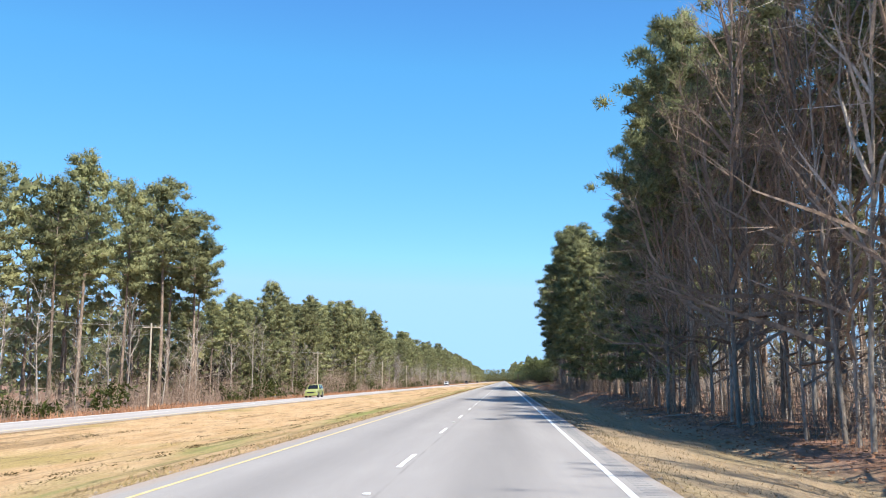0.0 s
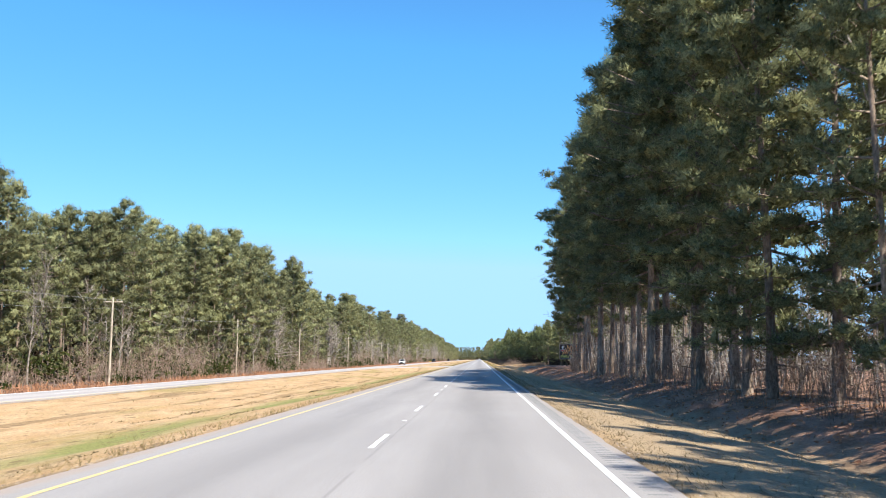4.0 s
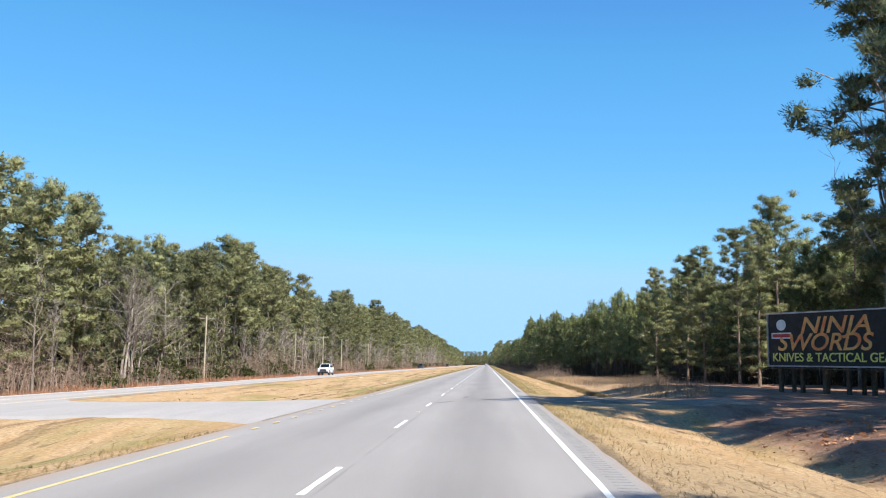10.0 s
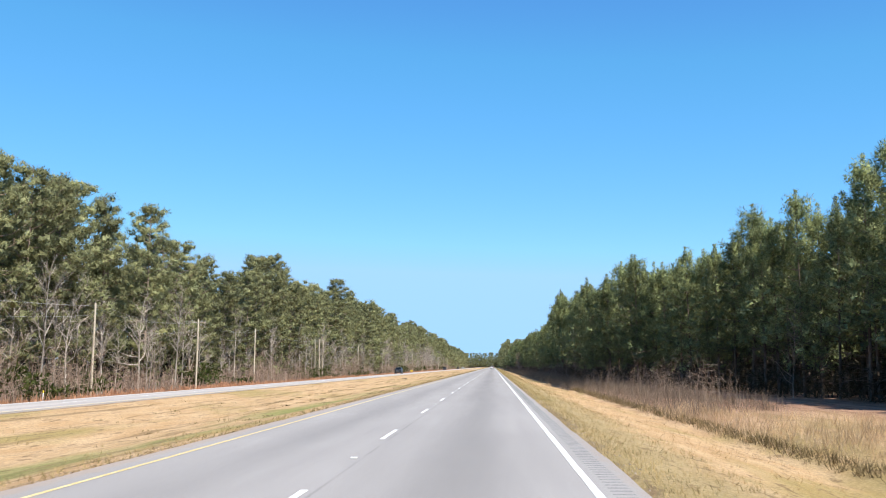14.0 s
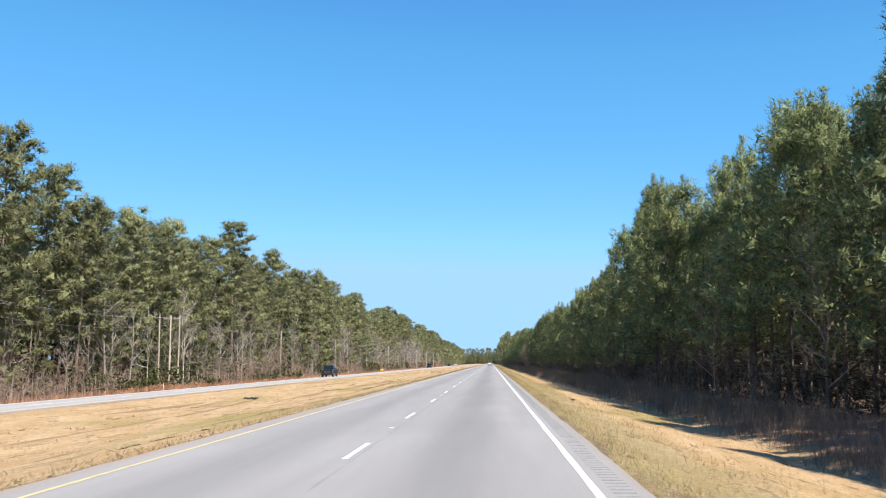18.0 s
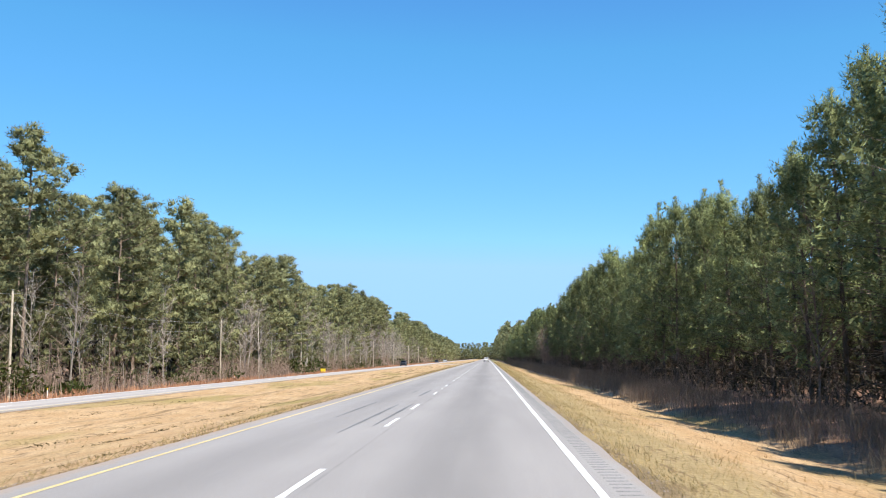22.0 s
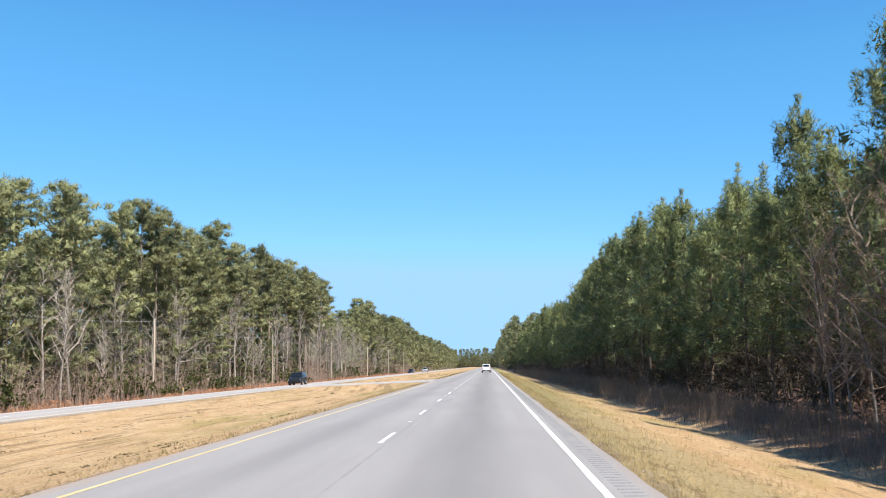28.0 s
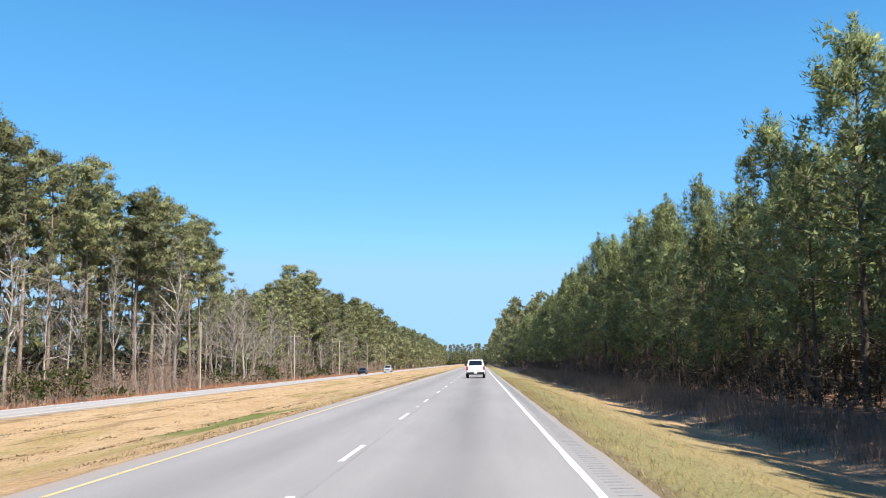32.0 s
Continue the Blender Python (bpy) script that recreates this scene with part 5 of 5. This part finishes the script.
b = bm_box(bmesh.new(), (2.3, 0.1, 0.12), (0, 0.14, 0), 0.012)
ARM_ME = bpy.data.meshes.new("crossarm")
b.to_mesh(ARM_ME)
b.free()
ARM_ME.materials.append(POLE_WOOD)
b = bm_rod(bmesh.new(), (0, 0, 0), (0, 0, 0.09), 0.03, 0.03, 8)
bm_rod(b, (0, 0, 0.07), (0, 0, 0.2), 0.06, 0.045, 8)
INS_ME = bpy.data.meshes.new("insulator")
b.to_mesh(INS_ME)
b.free()
INS_ME.materials.append(PORCELAIN)


def utility_pole(x, y, arm, tilt=0.0):
    p = tagged(new("utility_pole"), "weathered round wooden utility pole " + ("with a crossarm" if arm else "carrying wires") + " before the pines", "utility pole", "utility poles")
    p.matrix_basis = Matrix.LocRotScale((x, y, float(land(x, y))), Euler((tilt, tilt * 0.5, 0)), (1, 1, 1))
    child("shaft", POLE_ME, p)
    if arm:
        child("crossarm", ARM_ME, p, m=Matrix.Translation((0, 0, 10.1)))
        for o in (-1.0, 0.45, 1.0):
            child("insulator", INS_ME, p, "grey porcelain insulator", Matrix.Translation((o, 0.14, 10.16)))
    else:
        child("insulator", INS_ME, p, "grey porcelain insulator", Matrix.Translation((0, 0, 10.58)))
        child("insulator", INS_ME, p, "grey porcelain insulator", pose(0.13, 0, 9.4, 0, 60, 0))
    return Vector((x, y, float(land(x, y)) + 10.3))


POLES = ((-42.5, 48, 0), (-40.5, 110, 1), (-42, 219, 1), (-43, 281, 0), (-42, 336, 0), (-42.2, 422, 1), (-42.3, 492, 0), (-42.3, 529, 1), (-43, 566, 0), (-43.4, 635, 1), (-43.2, 705, 0),
         (-43, 775, 0), (-43.2, 845, 1), (-42.4, 912, 0), (-41.6, 978, 0), (-40.6, 1044, 0), (-39.2, 1110, 1), (-38.6, 1173, 1), (-38.6, 1240, 1), (-38.6, 1306, 0))
heads = [utility_pole(x, y, a, 0.01 * math.sin(y)) for x, y, a in POLES]
utility_pole(-43.0, 637.5, 0, 0.035)
utility_pole(-43.9, 632.0, 0, -0.03)
for a, b in zip(heads, heads[1:]):
    for dx, dz, sag in ((-0.9, 0.05, 1.0), (0.9, 0.05, 1.1), (0.13, -1.0, 1.5)):
        q = np.linspace(0, 1, 12)
        pts = np.stack([a.x + dx + (b.x - a.x) * q, a.y + 0.14 + (b.y - a.y) * q, a.z + dz + (b.z - a.z) * q - 4 * sag * q * (1 - q)], -1)
        tagged(new("overhead_wire", tri_mesh("overhead_wire", *tube(pts, [0.009] * 12, 4), WIRE)), "sagging overhead wire between utility poles", "wire", "overhead wires")

# ---- billboard at the clearing ----


def words(name, text, material, parent, size, at, shear=0.0, width=None, depth=0.012, label=""):
    cu = bpy.data.curves.new(name, "FONT")
    cu.body, cu.size, cu.shear, cu.extrude, cu.offset = text, size, shear, depth, 0.012 * size
    cu.align_x, cu.align_y = "CENTER", "CENTER"
    ob = new(name, cu)
    bpy.context.view_layer.update()
    me = bpy.data.meshes.new_from_object(ob.evaluated_get(bpy.context.evaluated_depsgraph_get()))
    bpy.data.objects.remove(ob)
    me.materials.clear()
    me.materials.append(material)
    co = np.empty(len(me.vertices) * 3, np.float32)
    me.vertices.foreach_get("co", co)
    co = co.reshape(-1, 3)
    k = 1.0 if width is None else width / (co[:, 0].max() - co[:, 0].min())
    co[:, 0] *= k
    co = np.stack([co[:, 0], -co[:, 2], co[:, 1]], -1) + np.array(at, np.float32)
    me.vertices.foreach_set("co", co.ravel().astype(np.float32))
    me.update()
    return child(name, me, parent, label)


def billboard():
    """Panel faces -y in its own axes; 11.2 m long."""
    W, H, z0 = 10.6, 3.5, 1.85
    b = tagged(new("billboard"), "black roadside billboard with orange and yellow lettering on timber posts", "billboard")
    b.matrix_basis = pose(24.7, 337.8, 0.08, 0, 0, math.degrees(math.atan2(-9.0, 5.3)))
    for k in range(6):
        x = -W / 2 + 0.7 + k * (W - 1.4) / 5
        part("post", bm_box(bmesh.new(), (0.24, 0.26, z0 + H), (x, 0.32, (z0 + H) / 2 - 0.3), 0.02), RUSTY, b)
    for z in (z0 + 0.35, z0 + H / 2, z0 + H - 0.35):
        part("stringer", bm_box(bmesh.new(), (W, 0.1, 0.16), (0, 0.13, z), 0.01), RUSTY, b)
    n = 8
    for k in range(n):
        w = W / n
        part("panel", bm_box(bmesh.new(), (w - 0.006, 0.06, H), (-W / 2 + w * (k + 0.5), 0.04, z0 + H / 2), 0.006), SIGN_BLACK, b)
    for at, size in (((0, 0.0, z0 + H + 0.05), (W + 0.24, 0.14, 0.1)), ((0, 0.0, z0 - 0.05), (W + 0.24, 0.14, 0.1)), ((-W / 2 - 0.07, 0.0, z0 + H / 2), (0.1, 0.14, H)), ((W / 2 + 0.07, 0.0, z0 + H / 2), (0.1, 0.14, H))):
        part("frame", bm_box(bmesh.new(), size, at, 0.012), STEEL, b, "grey metal edge trim")
    part("catwalk", bm_box(bmesh.new(), (W, 0.55, 0.05), (0, -0.35, z0 - 0.22), 0.008), RUSTY, b, "narrow timber walkway")
    words("lettering", "NINJA", SIGN_ORANGE, b, 1.55, (0.1, -0.004, z0 + 2.62), 0.25, 5.4, label="slanting orange letters")
    words("lettering", "SWORDS", SIGN_ORANGE, b, 1.6, (-0.85, -0.004, z0 + 1.5), 0.25, 7.6, label="slanting orange letters")
    words("lettering", "KNIVES & TACTICAL GEAR", SIGN_YELLOW, b, 0.82, (-0.1, -0.004, z0 + 0.52), 0.0, 9.8, label="yellow block letters")
    bm = bmesh.new()
    bmesh.ops.create_circle(bm, cap_ends=True, segments=20, radius=0.42, matrix=pose(-4.2, -0.004, z0 + 2.75, 90) @ Matrix.Diagonal((1, 0.9, 1, 1)))
    bmesh.ops.solidify(bm, geom=bm.faces[:], thickness=0.012)
    part("emblem", bm, SIGN_WHITE, b, "plain white emblem")
    part("emblem_band", bm_box(bmesh.new(), (1.7, 0.02, 0.42), (-4.2, -0.004, z0 + 2.02), 0.006), SIGN_WHITE, b, "plain white band")
    part("emblem_band", bm_box(bmesh.new(), (1.5, 0.02, 0.22), (-4.2, -0.018, z0 + 2.02), 0.004), SIGN_RED, b, "plain red band")
    for k in range(2):
        part("side_board", bm_box(bmesh.new(), (0.07, 0.3, H * 0.9), ((W / 2 + 0.16) * (1 if k else -1), 0.3, z0 + H / 2), 0.01), STEEL if k else SIGN_RED, b, "edge of the rear panel")
    part("rear_panel", bm_box(bmesh.new(), (W - 0.8, 0.08, H - 0.3), (-0.1, 0.95, z0 + H / 2), 0.01), STEEL, b, "bare metal back of the second face")
    for k in range(4):
        part("brace", bm_rod(bmesh.new(), (-4.2 + 2.8 * k, 0.45, z0 + 2.6), (-4.2 + 2.8 * k, 0.92, z0 + 0.5), 0.05, 0.05, 8), RUSTY, b)
        part("rear_post", bm_box(bmesh.new(), (0.22, 0.22, z0 + 1.0), (-4.2 + 2.8 * k, 1.12, (z0 + 1.0) / 2 - 0.3), 0.02), RUSTY, b)
    return b


billboard()

# ---- vehicles ----


def wheel(parent, x, y, r):
    s = 1 if x > 0 else -1
    w = child("wheel", None, parent)
    w.matrix_local = Matrix.Translation((x, y, r))
    bm = bmesh.new()
    bmesh.ops.create_cone(bm, cap_ends=True, segments=28, radius1=r, radius2=r, depth=0.25, matrix=pose(0, 0, 0, 0, 90, 0))
    es = [e for e in bm.edges if abs(e.verts[0].co.x - e.verts[1].co.x) < 1e-4]
    bmesh.ops.bevel(bm, geom=es, offset=0.04, segments=3, affect="EDGES", profile=0.5)
    part("tyre", bm, RUBBER, w, "", True)
    bm = bmesh.new()
    bmesh.ops.create_cone(bm, cap_ends=True, segments=24, radius1=r * 0.62, radius2=r * 0.56, depth=0.04, matrix=pose(0.125 * s, 0, 0, 0, 90 * s, 0))
    for k in range(6):
        bm_box(bm, (0.03, 0.06, r * 0.5), Vector((0.15 * s, 0, 0)) + Matrix.Rotation(k * math.pi / 3, 3, "X") @ Vector((0, 0, r * 0.28)), 0.005, Matrix.Rotation(k * math.pi / 3, 3, "X"))
    part("rim", bm, CHROME, w, "bright metal rim")


def loft(sections):
    """Skins rectangles (y, z_bottom, z_top, half_bottom, half_top) along y into one closed body."""
    bm = bmesh.new()
    rings = []
    for y, zb, zt, hb, ht in sections:
        c = 0.14 * (zt - zb)
        rings.append([bm.verts.new(v) for v in ((-hb * 0.94, y, zb), (hb * 0.94, y, zb), (hb, y, zb + c), (ht, y, zt - c), (ht * 0.93, y, zt), (-ht * 0.93, y, zt), (-ht, y, zt - c), (-hb, y, zb + c))])
    for a, b in zip(rings, rings[1:]):
        for k in range(8):
            bm.faces.new((a[k], a[(k + 1) % 8], b[(k + 1) % 8], b[k]))
    bm.faces.new(rings[0][::-1])
    bm.faces.new(rings[-1])
    bmesh.ops.recalc_face_normals(bm, faces=bm.faces)
    bmesh.ops.bevel(bm, geom=[e for e in bm.edges if e.calc_face_angle(0) > 0.6], offset=0.025, segments=2, affect="EDGES", profile=0.5)
    return bm


def pane(a, b, c, d, lift):
    """A thin window from four corners, standing proud by lift."""
    bm = bmesh.new()
    v = [Vector(p) for p in (a, b, c, d)]
    n = (v[1] - v[0]).cross(v[3] - v[0]).normalized()
    lo, hi = [bm.verts.new(p - n * 0.02) for p in v], [bm.verts.new(p + n * lift) for p in v]
    bm.faces.new(hi)
    bm.faces.new(lo[::-1])
    for k in range(4):
        bm.faces.new((lo[k], lo[(k + 1) % 4], hi[(k + 1) % 4], hi[k]))
    return bm


def vehicle(name, style, paint, label, category, at, heading):
    """Front towards +y. style: pickup, suv or sedan."""
    v = tagged(new(name), label, category)
    v.matrix_basis = at @ pose(0, 0, 0, 0, 0, heading)
    P = {"pickup": (2.85, 0.98, 1.25, 1.94, 0.41), "suv": (2.4, 0.95, 1.12, 1.78, 0.36), "sedan": (2.4, 0.9, 0.95, 1.45, 0.33)}[style]
    L, hw, belt, top, r = P
    low = 0.42 if style == "pickup" else 0.3
    dip, drop = (0.05, 0.13) if style == "pickup" else (0.16, 0.32)
    rear_top = belt + (0.08 if style == "pickup" else 0.0)
    part("body", loft([(-L, low + 0.12, rear_top - 0.08, hw * 0.95, hw * 0.95), (-L + 0.12, low, rear_top, hw, hw * 0.98), (-0.6, low - 0.08, rear_top, hw, hw * 0.98), (-0.5, low - 0.08, belt, hw, hw * 0.97),
                       (0.9, low - 0.08, belt, hw, hw * 0.97), (L - 0.75, low, belt - 0.05, hw, hw * 0.95), (L - 0.12, low + 0.04, belt - dip, hw * 0.97, hw * 0.9), (L, low + 0.14, belt - drop, hw * 0.9, hw * 0.84)]), paint, v)
    y0, y1, y2, y3 = {"pickup": (-1.05, -0.8, 0.45, 1.2), "suv": (-2.3, -2.0, 0.35, 1.1), "sedan": (-1.75, -1.0, 0.3, 1.15)}[style]
    hb, ht = hw * 0.95, hw * 0.77
    cab = bmesh.new()
    q = [cab.verts.new(p) for p in ((-hb, y0, belt - 0.03), (hb, y0, belt - 0.03), (hb, y3, belt - 0.03), (-hb, y3, belt - 0.03), (-ht, y1, top), (ht, y1, top), (ht, y2, top), (-ht, y2, top))]
    for f in ((0, 1, 5, 4), (1, 2, 6, 5), (2, 3, 7, 6), (3, 0, 4, 7), (4, 5, 6, 7), (3, 2, 1, 0)):
        cab.faces.new([q[i] for i in f])
    bmesh.ops.bevel(cab, geom=cab.edges[:], offset=0.06, segments=3, affect="EDGES", profile=0.5)
    part("cab" if style == "pickup" else "roof", cab, paint, v)

    def mix(a, b, t):
        return tuple(a[i] * (1 - t) + b[i] * t for i in range(3))

    def inset(a, b, c, d, u, w):
        """Corner order a b (bottom), c d (top)."""
        lo1, lo2 = mix(mix(a, b, u), mix(d, c, u), w), mix(mix(b, a, u), mix(c, d, u), w)
        hi1, hi2 = mix(mix(d, c, u), mix(a, b, u), w), mix(mix(c, d, u), mix(b, a, u), w)
        return lo1, lo2, hi2, hi1

    B = [(-hb, y0, belt), (hb, y0, belt), (hb, y3, belt), (-hb, y3, belt), (-ht, y1, top), (ht, y1, top), (ht, y2, top), (-ht, y2, top)]
    part("windscreen", pane(*inset(B[2], B[3], B[7], B[6], 0.07, 0.1), 0.008), GLASS, v, "dark tinted glass")
    part("rear_window", pane(*inset(B[0], B[1], B[5], B[4], 0.09, 0.14), 0.008), GLASS, v, "dark tinted glass")
    for a, b, c, d in ((B[1], B[2], B[6], B[5]), (B[3], B[0], B[4], B[7])):
        for u0, u1 in ((0.06, 0.47), (0.53, 0.9)):
            lo1, lo2, hi2, hi1 = mix(a, b, u0), mix(a, b, u1), mix(d, c, u1), mix(d, c, u0)
            part("side_window", pane(*inset(lo1, lo2, hi2, hi1, 0.03, 0.13), 0.008), GLASS, v, "dark tinted glass")
    part("front_bumper", bm_box(bmesh.new(), (hw * 1.86, 0.22, 0.3), (0, L - 0.02, low + 0.1), 0.05), BLACK_TRIM if style == "pickup" else paint, v)
    part("rear_bumper", bm_box(bmesh.new(), (hw * 1.86, 0.2, 0.24), (0, -L - 0.02, low + 0.1), 0.04), BLACK_TRIM if style == "pickup" else paint, v, "dark rear bumper")
    part("number_plate", bm_box(bmesh.new(), (0.31, 0.02, 0.16), (0, -L - 0.125, low + 0.14), 0.004), SIGN_WHITE, v)
    part("grille", bm_box(bmesh.new(), (hw * 1.1, 0.07, 0.42 if style == "pickup" else 0.18), (0, L - 0.0, belt - 0.42), 0.02), BLACK_TRIM, v, "dark grille")
    if style == "pickup":
        for z in (0.3, 0.42, 0.54):
            part("grille_bar", bm_box(bmesh.new(), (hw * 1.04, 0.03, 0.03), (0, L + 0.04, belt - z), 0.008), CHROME, v, "bright metal bar across the grille")
    for s in (-1, 1):
        part("headlight_surround", bm_box(bmesh.new(), (0.42, 0.1, 0.28), (s * hw * 0.7, L - 0.08, belt - 0.4), 0.03), BLACK_TRIM, v)
        part("headlight", bm_box(bmesh.new(), (0.34, 0.12, 0.2), (s * hw * 0.72, L - 0.07, belt - 0.4), 0.03), LAMP_CLEAR, v, "clear headlight")
        part("tail_light", bm_box(bmesh.new(), (0.16, 0.08, 0.4), (s * hw * 0.9, -L + 0.02, belt - 0.2), 0.02), LAMP_RED, v, "red tail light")
        part("sill", bm_box(bmesh.new(), (0.05, 2 * L - 3.1, 0.12), (s * (hw - 0.005), 0.08, low - 0.02), 0.02), BLACK_TRIM, v, "dark rocker panel")
        for y in (y3 - 0.1, (y0 + y3) / 2 + 0.05, y0 + 0.12):
            part("door_seam", bm_box(bmesh.new(), (0.012, 0.014, belt - low - 0.14), (s * (hw * 0.985), y, (belt + low) / 2 + 0.02)), BLACK_TRIM, v)
        for y in ((y0 + y3) / 2 + 0.2, y0 + 0.28):
            part("door_handle", bm_box(bmesh.new(), (0.04, 0.17, 0.035), (s * (hw * 0.975 + 0.012), y, belt - 0.13), 0.008), BLACK_TRIM, v)
        part("mirror", bm_box(bmesh.new(), (0.24, 0.12, 0.2 if style == "pickup" else 0.14), (s * (hw + 0.1), y3 - 0.25, belt + 0.14), 0.03), BLACK_TRIM, v)
        for y in (L - 1.0, -L + 1.15):
            bm = bmesh.new()
            bmesh.ops.create_cone(bm, cap_ends=True, segments=24, radius1=r + 0.09, radius2=r + 0.09, depth=0.02, matrix=pose(s * (hw + 0.002), y, r + 0.02, 0, 90, 0))
            part("wheel_arch", bm, BLACK_TRIM, v)
            wheel(v, s * (hw - 0.1), y, r)
    if style == "pickup":
        part("tailgate", bm_box(bmesh.new(), (hw * 1.56, 0.05, 0.5), (0, -L - 0.01, belt - 0.22), 0.02), paint, v)
        part("bed_floor", bm_box(bmesh.new(), (hw * 1.7, L - 1.35, 0.02), (0, -(L + 1.05) / 2 - 0.02, rear_top + 0.008), 0.004), BLACK_TRIM, v, "dark bed liner")
    return v


OPP_TILT = math.degrees(math.atan2(0.25, 7.5))
on_opp = lambda x, y: pose(x, y, float(np.interp(x, (-27, -19.5), (-0.75, -0.5))) + 0.005, 0, -OPP_TILT, 0)
vehicle("pickup_truck", "pickup", PAINT_WHITE, "white pickup truck with black grille on the far carriageway", "pickup truck", on_opp(-24.9, 434), 180)
vehicle("pickup_truck", "pickup", PAINT_BLACK, "black pickup truck on the far carriageway", "pickup truck", on_opp(-24.9, 662), 180)
vehicle("sport_utility", "suv", PAINT_LIME, "lime green sport utility vehicle on the far carriageway", "car", on_opp(-24.9, 132), 180)
vehicle("sport_utility", "suv", PAINT_BLACK, "black sport utility vehicle on the far carriageway", "car", on_opp(-24.9, 922), 180)
vehicle("sedan", "sedan", PAINT_BLACK, "dark sedan far along the opposite carriageway", "car", on_opp(-24.8, 1118), 180)
vehicle("sport_utility", "suv", PAINT_SILVER, "silver sport utility vehicle far along the opposite carriageway", "car", on_opp(-21.6, 1145), 180)
vehicle("pickup_truck", "pickup", PAINT_WHITE, "white pickup truck with a dark bumper in the shoulder lane", "pickup truck", pose(1.95, 1003, 0.005), 0)

# ---- small roadside things ----
box = tagged(new("utility_box"), "bright yellow metal box standing in the roadside grass", "utility box")
box.matrix_basis = pose(-36.5, 838, float(land(-36.5, 838)), 0, 0, 8)
part("cabinet", bm_box(bmesh.new(), (1.15, 0.7, 1.25), (0, 0, 0.66), 0.03), BOX_YELLOW, box)
part("lid", bm_box(bmesh.new(), (1.22, 0.78, 0.07), (0, 0, 1.32), 0.02), BOX_YELLOW, box)
part("plinth", bm_box(bmesh.new(), (1.2, 0.75, 0.1), (0, 0, 0.02), 0.01), STEEL, box)


def marker_post(x, y, cap):
    p = tagged(new("marker_post"), "slim white marker post with a coloured cap in the grass", "marker post", "marker posts")
    p.matrix_basis = pose(x, y, float(land(x, y)) - 0.05, 0, 0, 10)
    part("post", bm_rod(bmesh.new(), (0, 0, -0.1), (0, 0, 1.05), 0.05, 0.05, 10), SIGN_WHITE, p)
    part("cap", bm_rod(bmesh.new(), (0, 0, 1.05), (0, 0, 1.25), 0.055, 0.05, 10), cap, p)


for k, (x, y) in enumerate(((-35, 150), (-36, 302), (-36, 468), (-36, 612), (-37, 700), (-37, 762), (-36, 905), (-36, 1062))):
    marker_post(x, y, SIGN_ORANGE if k % 2 else BOX_YELLOW)


def scrap(name, x, y, size, material, label, category):
    """A crumpled piece lying on the grass."""
    bm = bmesh.new()
    bmesh.ops.create_grid(bm, x_segments=8, y_segments=4, size=0.5)
    for v in bm.verts:
        v.co = Vector((v.co.x * size[0], v.co.y * size[1], size[2] * (0.5 + noise.noise(v.co * 5 + Vector((x, y, 0))))))
    bmesh.ops.solidify(bm, geom=bm.faces[:], thickness=0.015)
    me = bpy.data.meshes.new(name)
    bm.to_mesh(me)
    bm.free()
    me.materials.append(material)
    ob = tagged(new(name, me), label, category)
    ob.matrix_basis = pose(x, y, float(land(x, y)) + 0.02, 0, 0, 37 * x)
    return ob


scrap("tyre_scrap", -14.4, 569.1, (1.1, 0.3, 0.16), RUBBER, "torn black tyre tread lying in the median grass", "tyre scrap")
scrap("paper_litter", -9.6, 388.0, (0.5, 0.35, 0.08), PAPER, "crumpled white sheet lying in the median grass", "litter")
scrap("paper_litter", 8.6, 391.0, (0.18, 0.12, 0.05), PAPER, "small white scrap lying on the verge", "litter")
scrap("paper_litter", -17.0, 420.0, (0.5, 0.4, 0.08), PAPER, "crumpled white sheet lying in the median grass", "litter")
scrap("tyre_scrap", 6.9, 553.0, (0.3, 0.2, 0.1), RUBBER, "small black tyre scrap lying on the verge", "tyre scrap")
scrap("paper_litter", 8.2, 121.0, (0.6, 0.4, 0.08), PAPER, "crumpled white sheet lying on the shaded verge", "litter")
